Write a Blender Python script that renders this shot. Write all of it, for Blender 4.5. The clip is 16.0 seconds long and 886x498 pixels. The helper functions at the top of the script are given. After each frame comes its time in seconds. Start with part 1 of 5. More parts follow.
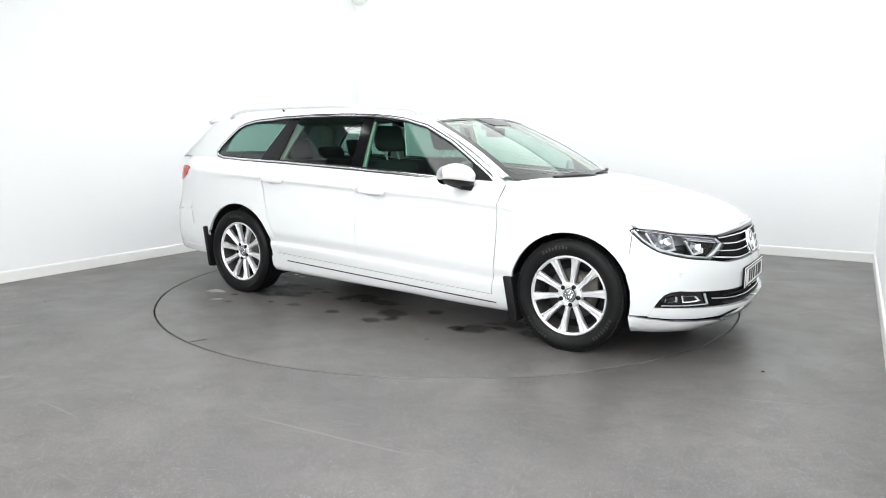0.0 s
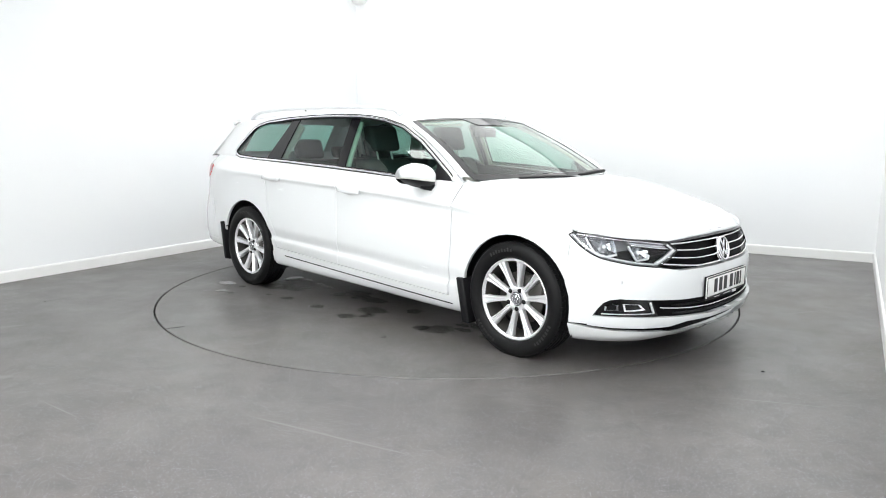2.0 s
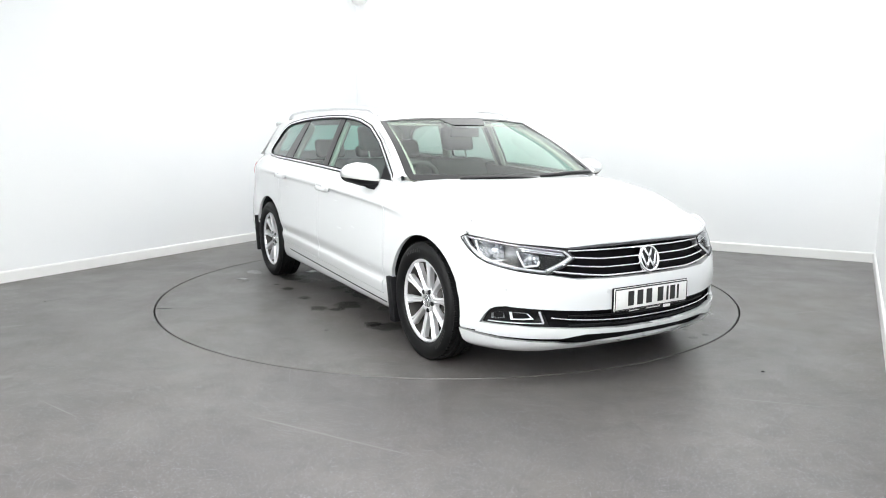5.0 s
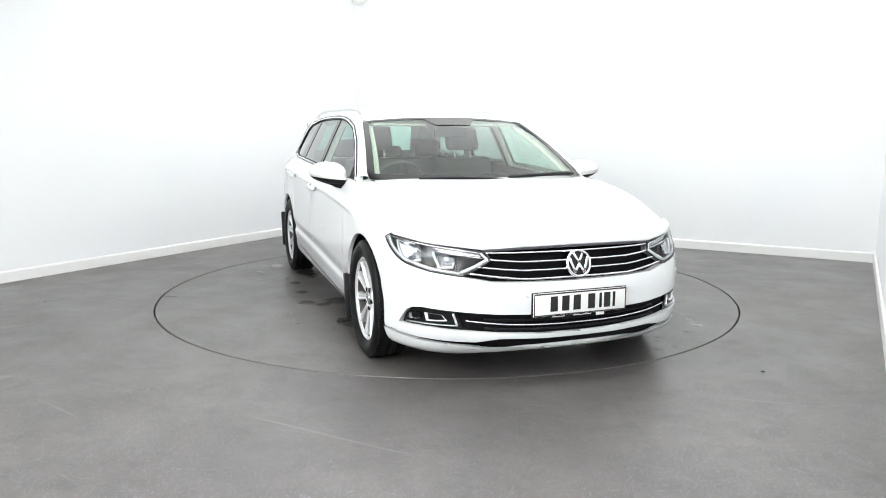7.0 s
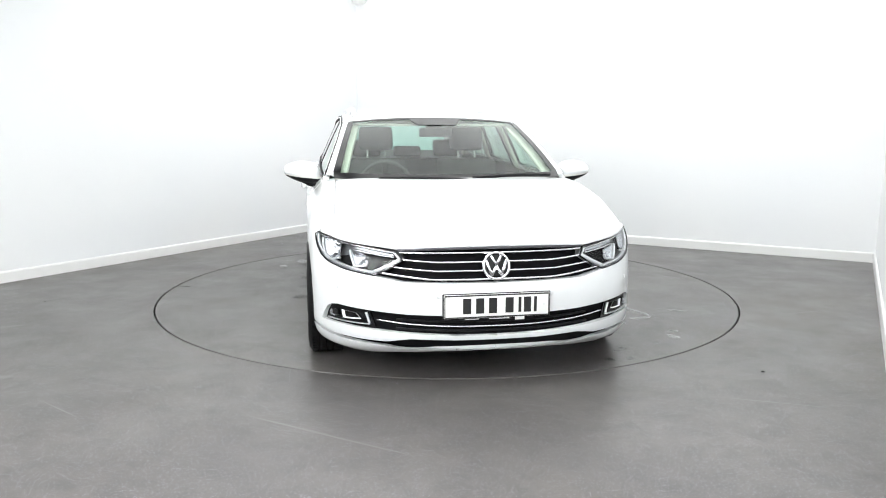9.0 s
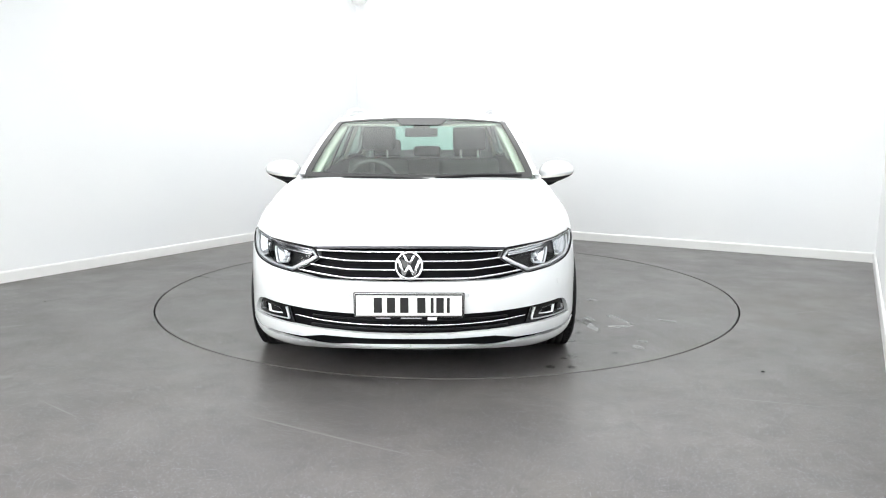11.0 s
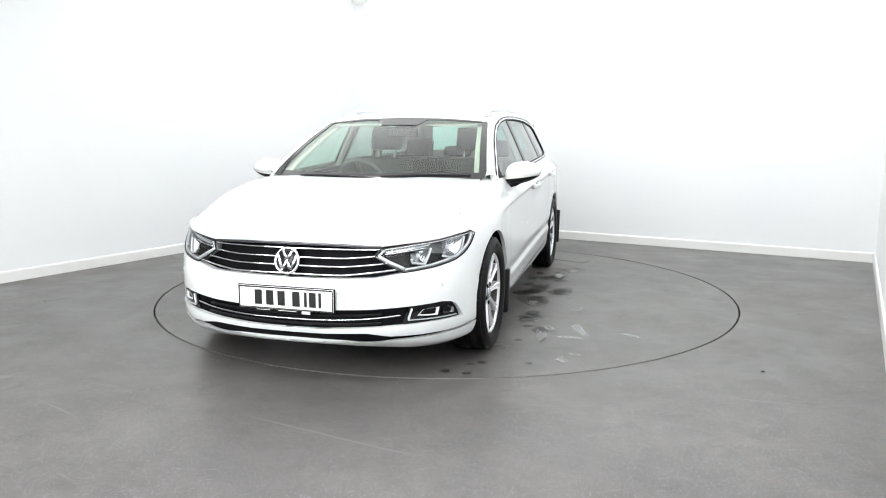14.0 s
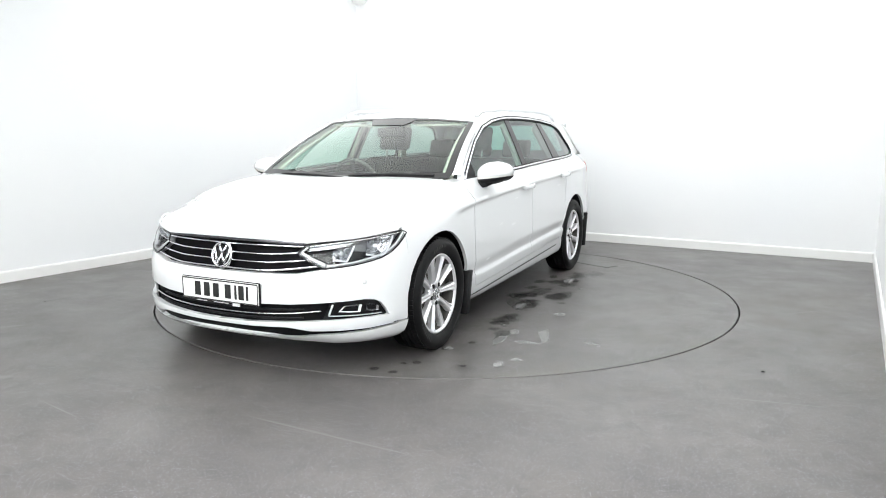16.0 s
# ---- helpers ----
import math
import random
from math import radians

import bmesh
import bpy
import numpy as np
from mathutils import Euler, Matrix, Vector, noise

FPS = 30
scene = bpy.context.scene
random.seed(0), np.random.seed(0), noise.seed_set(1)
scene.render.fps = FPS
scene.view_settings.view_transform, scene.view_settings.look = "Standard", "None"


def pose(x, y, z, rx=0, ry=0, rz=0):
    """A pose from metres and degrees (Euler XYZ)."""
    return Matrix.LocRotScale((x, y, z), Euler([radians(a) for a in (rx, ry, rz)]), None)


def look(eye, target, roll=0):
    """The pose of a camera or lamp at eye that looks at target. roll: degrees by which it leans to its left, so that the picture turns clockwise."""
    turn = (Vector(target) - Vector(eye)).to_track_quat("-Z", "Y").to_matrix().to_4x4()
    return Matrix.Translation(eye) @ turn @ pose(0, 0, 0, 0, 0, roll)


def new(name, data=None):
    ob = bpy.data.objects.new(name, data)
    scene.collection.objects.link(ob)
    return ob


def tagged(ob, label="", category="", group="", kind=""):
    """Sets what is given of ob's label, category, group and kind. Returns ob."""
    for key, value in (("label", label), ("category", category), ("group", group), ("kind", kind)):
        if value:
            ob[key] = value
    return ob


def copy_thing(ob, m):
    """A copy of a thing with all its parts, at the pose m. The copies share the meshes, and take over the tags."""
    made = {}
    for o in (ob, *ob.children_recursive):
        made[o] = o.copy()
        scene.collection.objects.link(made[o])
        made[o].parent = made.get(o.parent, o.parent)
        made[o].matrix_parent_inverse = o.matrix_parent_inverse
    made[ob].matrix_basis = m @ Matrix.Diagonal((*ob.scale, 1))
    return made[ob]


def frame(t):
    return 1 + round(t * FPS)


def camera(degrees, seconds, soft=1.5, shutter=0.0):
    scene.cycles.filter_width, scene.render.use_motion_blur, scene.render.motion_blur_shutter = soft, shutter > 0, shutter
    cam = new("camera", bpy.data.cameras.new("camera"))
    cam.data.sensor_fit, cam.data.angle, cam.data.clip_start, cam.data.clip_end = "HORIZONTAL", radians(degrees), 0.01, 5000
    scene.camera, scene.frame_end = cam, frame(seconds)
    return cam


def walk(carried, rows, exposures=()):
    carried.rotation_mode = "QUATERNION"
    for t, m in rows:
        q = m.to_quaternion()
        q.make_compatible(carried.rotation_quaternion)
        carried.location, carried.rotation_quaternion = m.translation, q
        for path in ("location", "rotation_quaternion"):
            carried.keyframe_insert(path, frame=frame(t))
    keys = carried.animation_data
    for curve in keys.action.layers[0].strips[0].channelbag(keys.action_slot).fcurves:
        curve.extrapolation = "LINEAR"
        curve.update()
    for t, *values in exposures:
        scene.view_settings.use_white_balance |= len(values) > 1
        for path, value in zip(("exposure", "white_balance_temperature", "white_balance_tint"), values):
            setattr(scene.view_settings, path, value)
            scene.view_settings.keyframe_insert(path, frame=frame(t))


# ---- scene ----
cam = camera(64.65, 16.0, soft=1.0)
EYE = Vector((0, -5.662, 1.218))
AIM = EYE + 5 * Vector((-.00497, .98756, -.15720))
walk(cam, [(0, look(EYE, AIM, .124)), (16, look(EYE, AIM, .124))], exposures=[(0, 0.0), (16, 0.0)])

# the room is turned by 30 degrees against the camera's line: U runs along its side walls, V across
U, V = Vector((.5, .8660, 0)), Vector((.8660, -.5, 0))
LEFT, RIGHT, BACK, FRONT, CEIL = -3.29, 3.08, 3.17, -5.45, 3.16
TABLE = 2.234
world = bpy.data.worlds.new("world")
scene.world = world
world.use_nodes = True
world.node_tree.nodes["Background"].inputs[0].default_value = (.8, .9, 1, 1)
world.node_tree.nodes["Background"].inputs[1].default_value = .02
# glow of the added ceiling panels and softboxes, set to light the room evenly
PANEL_GLOW, SOFT_GLOW = 1.8, 7.3
FABRICS = (((-.85, 3.13), (-3.25, 3.04)), ((-4.9, -.90), (-1.30, 3.04)))


# ---- materials ----
def material(name, color=(.5, .5, .5), rough=.5, metal=0.0, **more):
    m = bpy.data.materials.new(name)
    m.use_nodes = True
    b = m.node_tree.nodes["Principled BSDF"]
    b.inputs["Base Color"].default_value = (*color, 1)
    b.inputs["Roughness"].default_value = rough
    b.inputs["Metallic"].default_value = metal
    for key, value in more.items():
        b.inputs[key.replace("_", " ")].default_value = value
    return m


def node(m, kind, **values):
    n = m.node_tree.nodes.new(kind)
    for key, value in values.items():
        if key in n.inputs:
            n.inputs[key].default_value = value
    return n


def noise_of(m, scale, detail=4.0, rough=.5):
    co = node(m, "ShaderNodeTexCoord")
    n = node(m, "ShaderNodeTexNoise", Scale=scale, Detail=detail, Roughness=rough)
    m.node_tree.links.new(co.outputs["Object"], n.inputs["Vector"])
    return n.outputs["Fac"]


def ramp(m, fac, stops):
    r = node(m, "ShaderNodeValToRGB")
    e = r.color_ramp.elements
    while len(e) < len(stops):
        e.new(.5)
    for el, (pos, c) in zip(e, stops):
        el.position, el.color = pos, (*c, 1) if len(c) == 3 else c
    m.node_tree.links.new(fac, r.inputs["Fac"])
    return r.outputs["Color"]


def mix(m, fac, a, b, mode="MIX"):
    n = node(m, "ShaderNodeMix")
    n.data_type, n.blend_type = "RGBA", mode
    for sock, value in ((n.inputs[0], fac), (n.inputs[6], a), (n.inputs[7], b)):
        if isinstance(value, bpy.types.NodeSocket):
            m.node_tree.links.new(value, sock)
        elif isinstance(value, tuple):
            sock.default_value = (*value, 1)
        else:
            sock.default_value = value
    return n.outputs[2]


def into(m, out, socket):
    m.node_tree.links.new(out, m.node_tree.nodes["Principled BSDF"].inputs[socket])


def relief(m, fac, strength, distance=.002):
    b = node(m, "ShaderNodeBump", Strength=strength, Distance=distance)
    m.node_tree.links.new(fac, b.inputs["Height"])
    into(m, b.outputs["Normal"], "Normal")


def speckled(m, base_lo, base_hi):
    """Grey safety vinyl with pale and dark flecks, scuffs and a dull sheen."""
    big = ramp(m, noise_of(m, .9, 6, .62), [(.32, base_lo), (.68, base_hi)])
    co = node(m, "ShaderNodeTexCoord")
    stretch = node(m, "ShaderNodeMapping")
    stretch.inputs["Scale"].default_value = (.55, 2.6, 1)
    stretch.inputs["Rotation"].default_value = (0, 0, .5)
    m.node_tree.links.new(co.outputs["Object"], stretch.inputs["Vector"])
    drag = node(m, "ShaderNodeTexNoise", Scale=4.2, Detail=7.0, Roughness=.68)
    m.node_tree.links.new(stretch.outputs["Vector"], drag.inputs["Vector"])
    c = mix(m, ramp(m, drag.outputs["Fac"], [(.46, (0, 0, 0)), (.74, (.35, .35, .35))]), big, (.165, .155, .145))
    c = mix(m, ramp(m, noise_of(m, 6.5, 6, .7), [(.46, (0, 0, 0)), (.68, (.62, .62, .62))]), c, (.074, .070, .070))
    c = mix(m, ramp(m, noise_of(m, .55, 4, .6), [(.52, (0, 0, 0)), (.70, (.4, .4, .4))]), c, (.150, .132, .108))
    c = mix(m, 1.0, c, ramp(m, noise_of(m, 210, 2, .6), [(.32, (.62, .62, .62)), (.68, (1.0, 1.0, 1.0))]), "MULTIPLY")
    for scale, size, tint in ((170, .24, (.34, .34, .385)), (190, .28, (.035, .035, .04)), (70, .09, (.40, .40, .46))):
        v = node(m, "ShaderNodeTexVoronoi", Scale=scale)
        m.node_tree.links.new(co.outputs["Object"], v.inputs["Vector"])
        dot = ramp(m, v.outputs["Distance"], [(size, (1, 1, 1)), (size + .06, (0, 0, 0))])
        pick = ramp(m, v.outputs["Color"], [(.52, (0, 0, 0)), (.58, (1, 1, 1))])
        c = mix(m, mix(m, 1.0, dot, pick, "MULTIPLY"), c, tint)
    into(m, c, "Base Color")
    into(m, ramp(m, noise_of(m, 2.2, 5, .6), [(.3, (.30, .30, .30)), (.7, (.44, .44, .44))]), "Roughness")
    relief(m, noise_of(m, 160, 3), .10, .001)
    return m


M_FLOOR = speckled(material("grey_vinyl"), (.104, .0965, .0925), (.170, .157, .149))
M_TABLE = speckled(material("grey_turntable_vinyl"), (.108, .1015, .096), (.168, .156, .147))
M_WALL = material("white_wall_paint", (.84, .85, .86), .6)
into(M_WALL, ramp(M_WALL, noise_of(M_WALL, .8, 3), [(.3, (.83, .845, .86)), (.7, (.86, .865, .87))]), "Base Color")
relief(M_WALL, noise_of(M_WALL, 60, 4), .06, .002)
M_CEIL = material("charcoal_ceiling_paint", (.035, .035, .04), .85)
relief(M_CEIL, noise_of(M_CEIL, 40, 3), .1, .002)
M_BOARD = material("white_gloss_paint", (.82, .82, .81), .3)
M_GAP = material("dark_gap", (.02, .02, .02), .8)
M_PAINT = material("white_car_paint", (.75, .765, .775), .22, Coat_Weight=.7, Coat_Roughness=.04)
M_TRIM = material("black_plastic", (.007, .007, .008), .5, Specular_IOR_Level=.22)
relief(M_TRIM, noise_of(M_TRIM, 300, 2), .08, .0006)
M_GLOSS = material("black_gloss_plastic", (.006, .006, .007), .08, Specular_IOR_Level=.35)
M_DARK = material("deep_black_plastic", (.004, .004, .005), .6, Specular_IOR_Level=.08)
M_CHROME = material("chrome", (.88, .88, .90), .10, 1.0)
M_SATIN = material("satin_aluminium", (.78, .79, .81), .28, .7)
M_RAIL = material("matt_silver_rail", (.76, .77, .78), .32, .5)
M_ALLOY = material("machined_silver_alloy", (.86, .86, .88), .28, .6)
relief(M_ALLOY, noise_of(M_ALLOY, 90, 3), .03, .0006)
# chrome of the top grille bar, its dark reflection put into the colour
M_TOPBAR = material("chrome_dark_reflection", (.10, .10, .11), .12, .6)
M_IRON = material("brake_iron", (.09, .085, .08), .5, .6)
M_TYRE = material("tyre_rubber", (.007, .007, .0075), .5, Specular_IOR_Level=.18)
relief(M_TYRE, noise_of(M_TYRE, 120, 3), .1, .001)
M_CLOTH = material("charcoal_seat_cloth", (.045, .047, .05), .9)
relief(M_CLOTH, noise_of(M_CLOTH, 400, 2), .3, .001)
M_DASH = material("dark_dashboard", (.03, .032, .034), .6)
relief(M_DASH, noise_of(M_DASH, 250, 2), .15, .0008)
# dark rim, its grey raised for the light that falls on its top
M_RIMGRIP = material("lit_leather_rim", (.12, .12, .12), .35)
M_LINING = material("pale_grey_lining", (.58, .575, .52), .85)
M_RED = material("red_lamp_plastic", (.45, .01, .015), .12)
M_AMBER = material("clear_signal_plastic", (.75, .74, .70), .15)
M_LAMPBACK = material("lamp_housing_grey", (.20, .205, .215), .3, .3)
M_REFLECT = material("bright_reflector", (.50, .51, .53), .14, .95)
# near-white, hardly metallic: the fog reflector's shine is put into the colour
M_FOG = material("fog_reflector_painted_shine", (.85, .86, .88), .3, .1)
M_BULB = material("frosted_bulb", (.85, .86, .88), .25)
M_PLATE = material("white_reflective_plate", (.86, .86, .84), .45)
M_INK = material("black_ink", (.012, .012, .012), .5)
# wet marks; the white wall's reflection in them is put into the pale colour
M_WET = material("wet_film_pale_shine", (.26, .26, .257), .14)
M_DAMP = material("damp_vinyl", (.040, .039, .037), .25)
M_PLATEGREY = material("worn_grey_cover", (.16, .158, .152), .4)
M_WHITE = material("white_plastic", (.8, .8, .8), .35)


def patchy(m, scale, full):
    """Fades a blot out unevenly towards its edge, with gaps where it has dried."""
    co = node(m, "ShaderNodeTexCoord")
    place = node(m, "ShaderNodeMapping")
    place.inputs["Location"].default_value = (-1, -1, 0)
    place.inputs["Scale"].default_value = (2, 2, 0)
    m.node_tree.links.new(co.outputs["Generated"], place.inputs["Vector"])
    ball = node(m, "ShaderNodeTexGradient")
    ball.gradient_type = "SPHERICAL"
    m.node_tree.links.new(place.outputs["Vector"], ball.inputs["Vector"])
    add = node(m, "ShaderNodeMath")
    add.operation = "ADD"
    m.node_tree.links.new(ball.outputs["Fac"], add.inputs[0])
    m.node_tree.links.new(noise_of(m, scale, 5, .6), add.inputs[1])
    into(m, ramp(m, add.outputs[0], [(.62, (0, 0, 0)), (.95, (full, full, full))]), "Alpha")


patchy(M_WET, 14, .8)
patchy(M_DAMP, 18, .5)
M_GLOW = material("lamp_diffuser", (.9, .9, .9), .5, Emission_Strength=PANEL_GLOW)
M_GLOW.node_tree.nodes["Principled BSDF"].inputs["Emission Color"].default_value = (.98, 1, .992, 1)

M_SOFT = material("softbox_fabric", (.9, .9, .9), .6, Emission_Strength=SOFT_GLOW)
M_SOFT.node_tree.nodes["Principled BSDF"].inputs["Emission Color"].default_value = (.98, 1, .992, 1)


def glass(name, tint, gloss=1.0, least=.045):
    m = bpy.data.materials.new(name)
    m.use_nodes = True
    t = m.node_tree
    t.nodes.remove(t.nodes["Principled BSDF"])
    see = t.nodes.new("ShaderNodeBsdfTransparent")
    see.inputs[0].default_value = (*tint, 1)
    shine = t.nodes.new("ShaderNodeBsdfGlossy")
    shine.inputs["Roughness"].default_value = .01
    shine.inputs["Color"].default_value = (gloss, gloss, gloss, 1)
    edge = t.nodes.new("ShaderNodeLayerWeight")
    edge.inputs[0].default_value = .5
    fres = edge
    for op, value in (("POWER", 5.0), ("MULTIPLY", .94), ("ADD", least)):
        n = t.nodes.new("ShaderNodeMath")
        n.operation = op
        n.inputs[1].default_value = value
        t.links.new(fres.outputs["Facing" if fres == edge else 0], n.inputs[0])
        fres = n
    both = t.nodes.new("ShaderNodeMixShader")
    t.links.new(fres.outputs[0], both.inputs[0])
    t.links.new(see.outputs[0], both.inputs[1])
    t.links.new(shine.outputs[0], both.inputs[2])
    t.links.new(both.outputs[0], t.nodes["Material Output"].inputs[0])
    return m


M_SCREEN = glass("green_tinted_glass", (.76, .87, .80))
M_DOORGLASS = glass("green_door_glass", (.44, .66, .58), 1.0, .075)
M_REARGLASS = glass("darker_tinted_glass", (.37, .50, .46), 1.0, .07)
M_TAILGLASS = glass("green_rear_glass", (.38, .62, .56))
M_LENS = glass("clear_lamp_lens", (.95, .96, .97), .55)


# ---- building helpers ----
def finish(name, bm, mat, smooth=True):
    me = bpy.data.meshes.new(name)
    for f in bm.faces:
        f.smooth = smooth
    bm.to_mesh(me)
    bm.free()
    me.materials.append(mat)
    return me


def part(name, bm, mat, parent, label="", smooth=True):
    ob = new(name, finish(name, bm, mat, smooth))
    ob.parent = parent
    if label:
        tagged(ob, label)
    return ob


def thing(name, label, category, group="", kind=""):
    return tagged(new(name), label, category, group, kind)


def box(bm, lo, hi, bevel=0.0, m=None):
    r = bmesh.ops.create_cube(bm, size=1)
    lo, hi = Vector(lo), Vector(hi)
    t = Matrix.Translation((lo + hi) / 2) @ Matrix.Diagonal((*(hi - lo), 1))
    bmesh.ops.transform(bm, matrix=(m or Matrix()) @ t, verts=r["verts"])
    if bevel:
        es = list({e for v in r["verts"] for e in v.link_edges})
        bmesh.ops.bevel(bm, geom=es, offset=bevel, segments=2, affect="EDGES", profile=.5)
    return bm


def lathe(bm, profile, n=48, axis="y", closed=False):
    """Turns (radius, along) pairs about an axis."""
    rings = []
    for r, a in profile:
        ring = []
        for i in range(n):
            c, s = math.cos(2 * math.pi * i / n) * r, math.sin(2 * math.pi * i / n) * r
            ring.append(bm.verts.new((c, a, s) if axis == "y" else (c, s, a)))
        rings.append(ring)
    pairs = list(zip(rings, rings[1:])) + ([(rings[-1], rings[0])] if closed else [])
    for p, q in pairs:
        for i in range(n):
            bm.faces.new((p[i], p[(i + 1) % n], q[(i + 1) % n], q[i]))
    return bm


def sweep(bm, pts, ups, w, h, closed=False):
    """A bar of rectangular section w x h with broken edges along pts; ups: its outward directions."""
    rings = []
    n = len(pts)
    for i, (p, up) in enumerate(zip(pts, ups)):
        a, b = pts[max(i - 1, 0)] if not closed else pts[i - 1], pts[min(i + 1, n - 1)] if not closed else pts[(i + 1) % n]
        d = (b - a).normalized()
        side = d.cross(up).normalized()
        up = side.cross(d).normalized()
        q = .3
        ring = [p + side * x * w / 2 + up * y * h / 2 for x, y in ((-1, -1), (1, -1), (1, 1 - q), (1 - q, 1), (-1 + q, 1), (-1, 1 - q))]
        rings.append([bm.verts.new(v) for v in ring])
    m = len(rings[0])
    for p, q in list(zip(rings, rings[1:])) + ([(rings[-1], rings[0])] if closed else []):
        for i in range(m):
            bm.faces.new((p[i], p[(i + 1) % m], q[(i + 1) % m], q[i]))
    if not closed:
        bm.faces.new(rings[0][::-1])
        bm.faces.new(rings[-1])
    bmesh.ops.recalc_face_normals(bm, faces=bm.faces)
    return bm


def tube(bm, pts, r, n=8, closed=False, taper=None):
    rings = []
    for i, p in enumerate(pts):
        a, b = pts[i - 1] if closed or i else pts[0], pts[(i + 1) % len(pts)] if closed or i + 1 < len(pts) else pts[i]
        q = (Vector(b) - Vector(a)).to_track_quat("Z", "Y")
        rr = r * (taper[i] if taper else 1)
        rings.append([bm.verts.new(Vector(p) + q @ Vector((math.cos(2 * math.pi * k / n) * rr, math.sin(2 * math.pi * k / n) * rr, 0))) for k in range(n)])
    for p, q in list(zip(rings, rings[1:])) + ([(rings[-1], rings[0])] if closed else []):
        for k in range(n):
            bm.faces.new((p[k], p[(k + 1) % n], q[(k + 1) % n], q[k]))
    if not closed:
        bm.faces.new(rings[0][::-1])
        bm.faces.new(rings[-1])
    bmesh.ops.recalc_face_normals(bm, faces=bm.faces)
    return bm


def panel(poly, place, step=(.06, .05), thick=.02, mirror=False, centre=(0, 0, .62)):
    """A shell with this outline in the surface's own two coordinates, bent onto the surface and given a rim."""
    bm = bmesh.new()
    f = bm.faces.new([bm.verts.new((u, v, 0)) for u, v in poly])
    bm.normal_update()
    bmesh.ops.triangulate(bm, faces=[f])
    for axis in (0, 1):
        vals = [p[axis] for p in poly]
        k = math.floor(min(vals) / step[axis]) + 1
        while k * step[axis] < max(vals) - 1e-6:
            co, no = [0, 0, 0], [0, 0, 0]
            co[axis], no[axis] = k * step[axis] + 1e-5, 1
            bmesh.ops.bisect_plane(bm, geom=bm.verts[:] + bm.edges[:] + bm.faces[:], dist=1e-6, plane_co=co, plane_no=no)
            k += 1
    for v in bm.verts:
        q = place(v.co.x, v.co.y)
        v.co = Vector((q[0], -q[1] if mirror else q[1], q[2]))
    bm.normal_update()
    c = Vector(centre)
    total = sum((f.normal.dot(f.calc_center_median() - c) * f.calc_area() for f in bm.faces), 0.0)
    if total < 0:
        bmesh.ops.reverse_faces(bm, faces=bm.faces)
    bm.normal_update()
    if thick:
        rim = [e for e in bm.edges if len(e.link_faces) == 1]
        normals = {v: v.normal.copy() for e in rim for v in e.verts}
        made = bmesh.ops.extrude_edge_only(bm, edges=rim)["geom"]
        old = {tuple(round(x, 6) for x in v.co): n for v, n in normals.items()}
        for v in made:
            if isinstance(v, bmesh.types.BMVert):
                n = old.get(tuple(round(x, 6) for x in v.co), Vector((0, 0, 1))).copy()
                if abs(n.z) < .8:
                    n.z = 0
                v.co -= n.normalized() * thick
        for e in rim:
            e.smooth = False
    return bm


# ---- room ----
def room_at(u, v, z):
    return U * u + V * v + Vector((0, 0, z))


def slab(name, corners, z0, z1, mat, label, category):
    """An upright or level slab over a quadrilateral in room coordinates."""
    bm = bmesh.new()
    lo = [bm.verts.new(room_at(u, v, z0)) for u, v in corners]
    hi = [bm.verts.new(room_at(u, v, z1)) for u, v in corners]
    bm.faces.new(lo[::-1])
    bm.faces.new(hi)
    n = len(lo)
    for i in range(n):
        bm.faces.new((lo[i], lo[(i + 1) % n], hi[(i + 1) % n], hi[i]))
    bmesh.ops.recalc_face_normals(bm, faces=bm.faces)
    return tagged(new(name, finish(name, bm, mat, False)), label, category, kind="structure")


def rect(u0, u1, v0, v1):
    return [(u0, v0), (u1, v0), (u1, v1), (u0, v1)]


W = .15
slab("wall_back", rect(BACK, BACK + W, LEFT - W, RIGHT + W), 0, CEIL, M_WALL, "plain white painted wall behind the turntable", "wall")
slab("wall_left", rect(FRONT, BACK, LEFT - W, LEFT), 0, CEIL, M_WALL, "plain white painted side wall of the booth", "wall")
slab("wall_right", rect(FRONT, BACK, RIGHT, RIGHT + W), 0, CEIL, M_WALL, "plain white painted side wall of the booth", "wall")
slab("wall_front", rect(FRONT - W, FRONT, LEFT - W, RIGHT + W), 0, CEIL, M_WALL, "plain white painted end wall of the booth", "wall")
slab("ceiling", rect(FRONT - W, BACK + W, LEFT - W, RIGHT + W), CEIL, CEIL + .1, M_CEIL, "dark charcoal ceiling round the added light panels", "ceiling")


def skirting(name, u0, u1, v0, v1, along):
    """A white board with a rounded top along a wall."""
    bm = bmesh.new()
    depth = .018
    ends = ((u0, v0), (u1, v1))
    inward = {"back": (-1, 0), "left": (0, 1), "right": (0, -1), "front": (1, 0)}[along]
    rings = []
    for u, v in ends:
        ring = []
        for d, z in ((0, 0), (depth, 0), (depth, .082), (depth * .8, .092), (depth * .4, .097), (0, .098)):
            ring.append(bm.verts.new(room_at(u + inward[0] * d, v + inward[1] * d, z)))
        rings.append(ring)
    for i in range(6):
        bm.faces.new((rings[0][i], rings[0][(i + 1) % 6], rings[1][(i + 1) % 6], rings[1][i]))
    bm.faces.new(rings[0])
    bm.faces.new(rings[1][::-1])
    bmesh.ops.recalc_face_normals(bm, faces=bm.faces)
    tagged(new(name, finish(name, bm, M_BOARD, False)), "white gloss-painted skirting board along the wall", "skirting board", kind="structure")


skirting("baseboard_back", BACK, BACK, LEFT + .018, RIGHT - .018, "back")
skirting("baseboard_left", FRONT, BACK, LEFT, LEFT, "left")
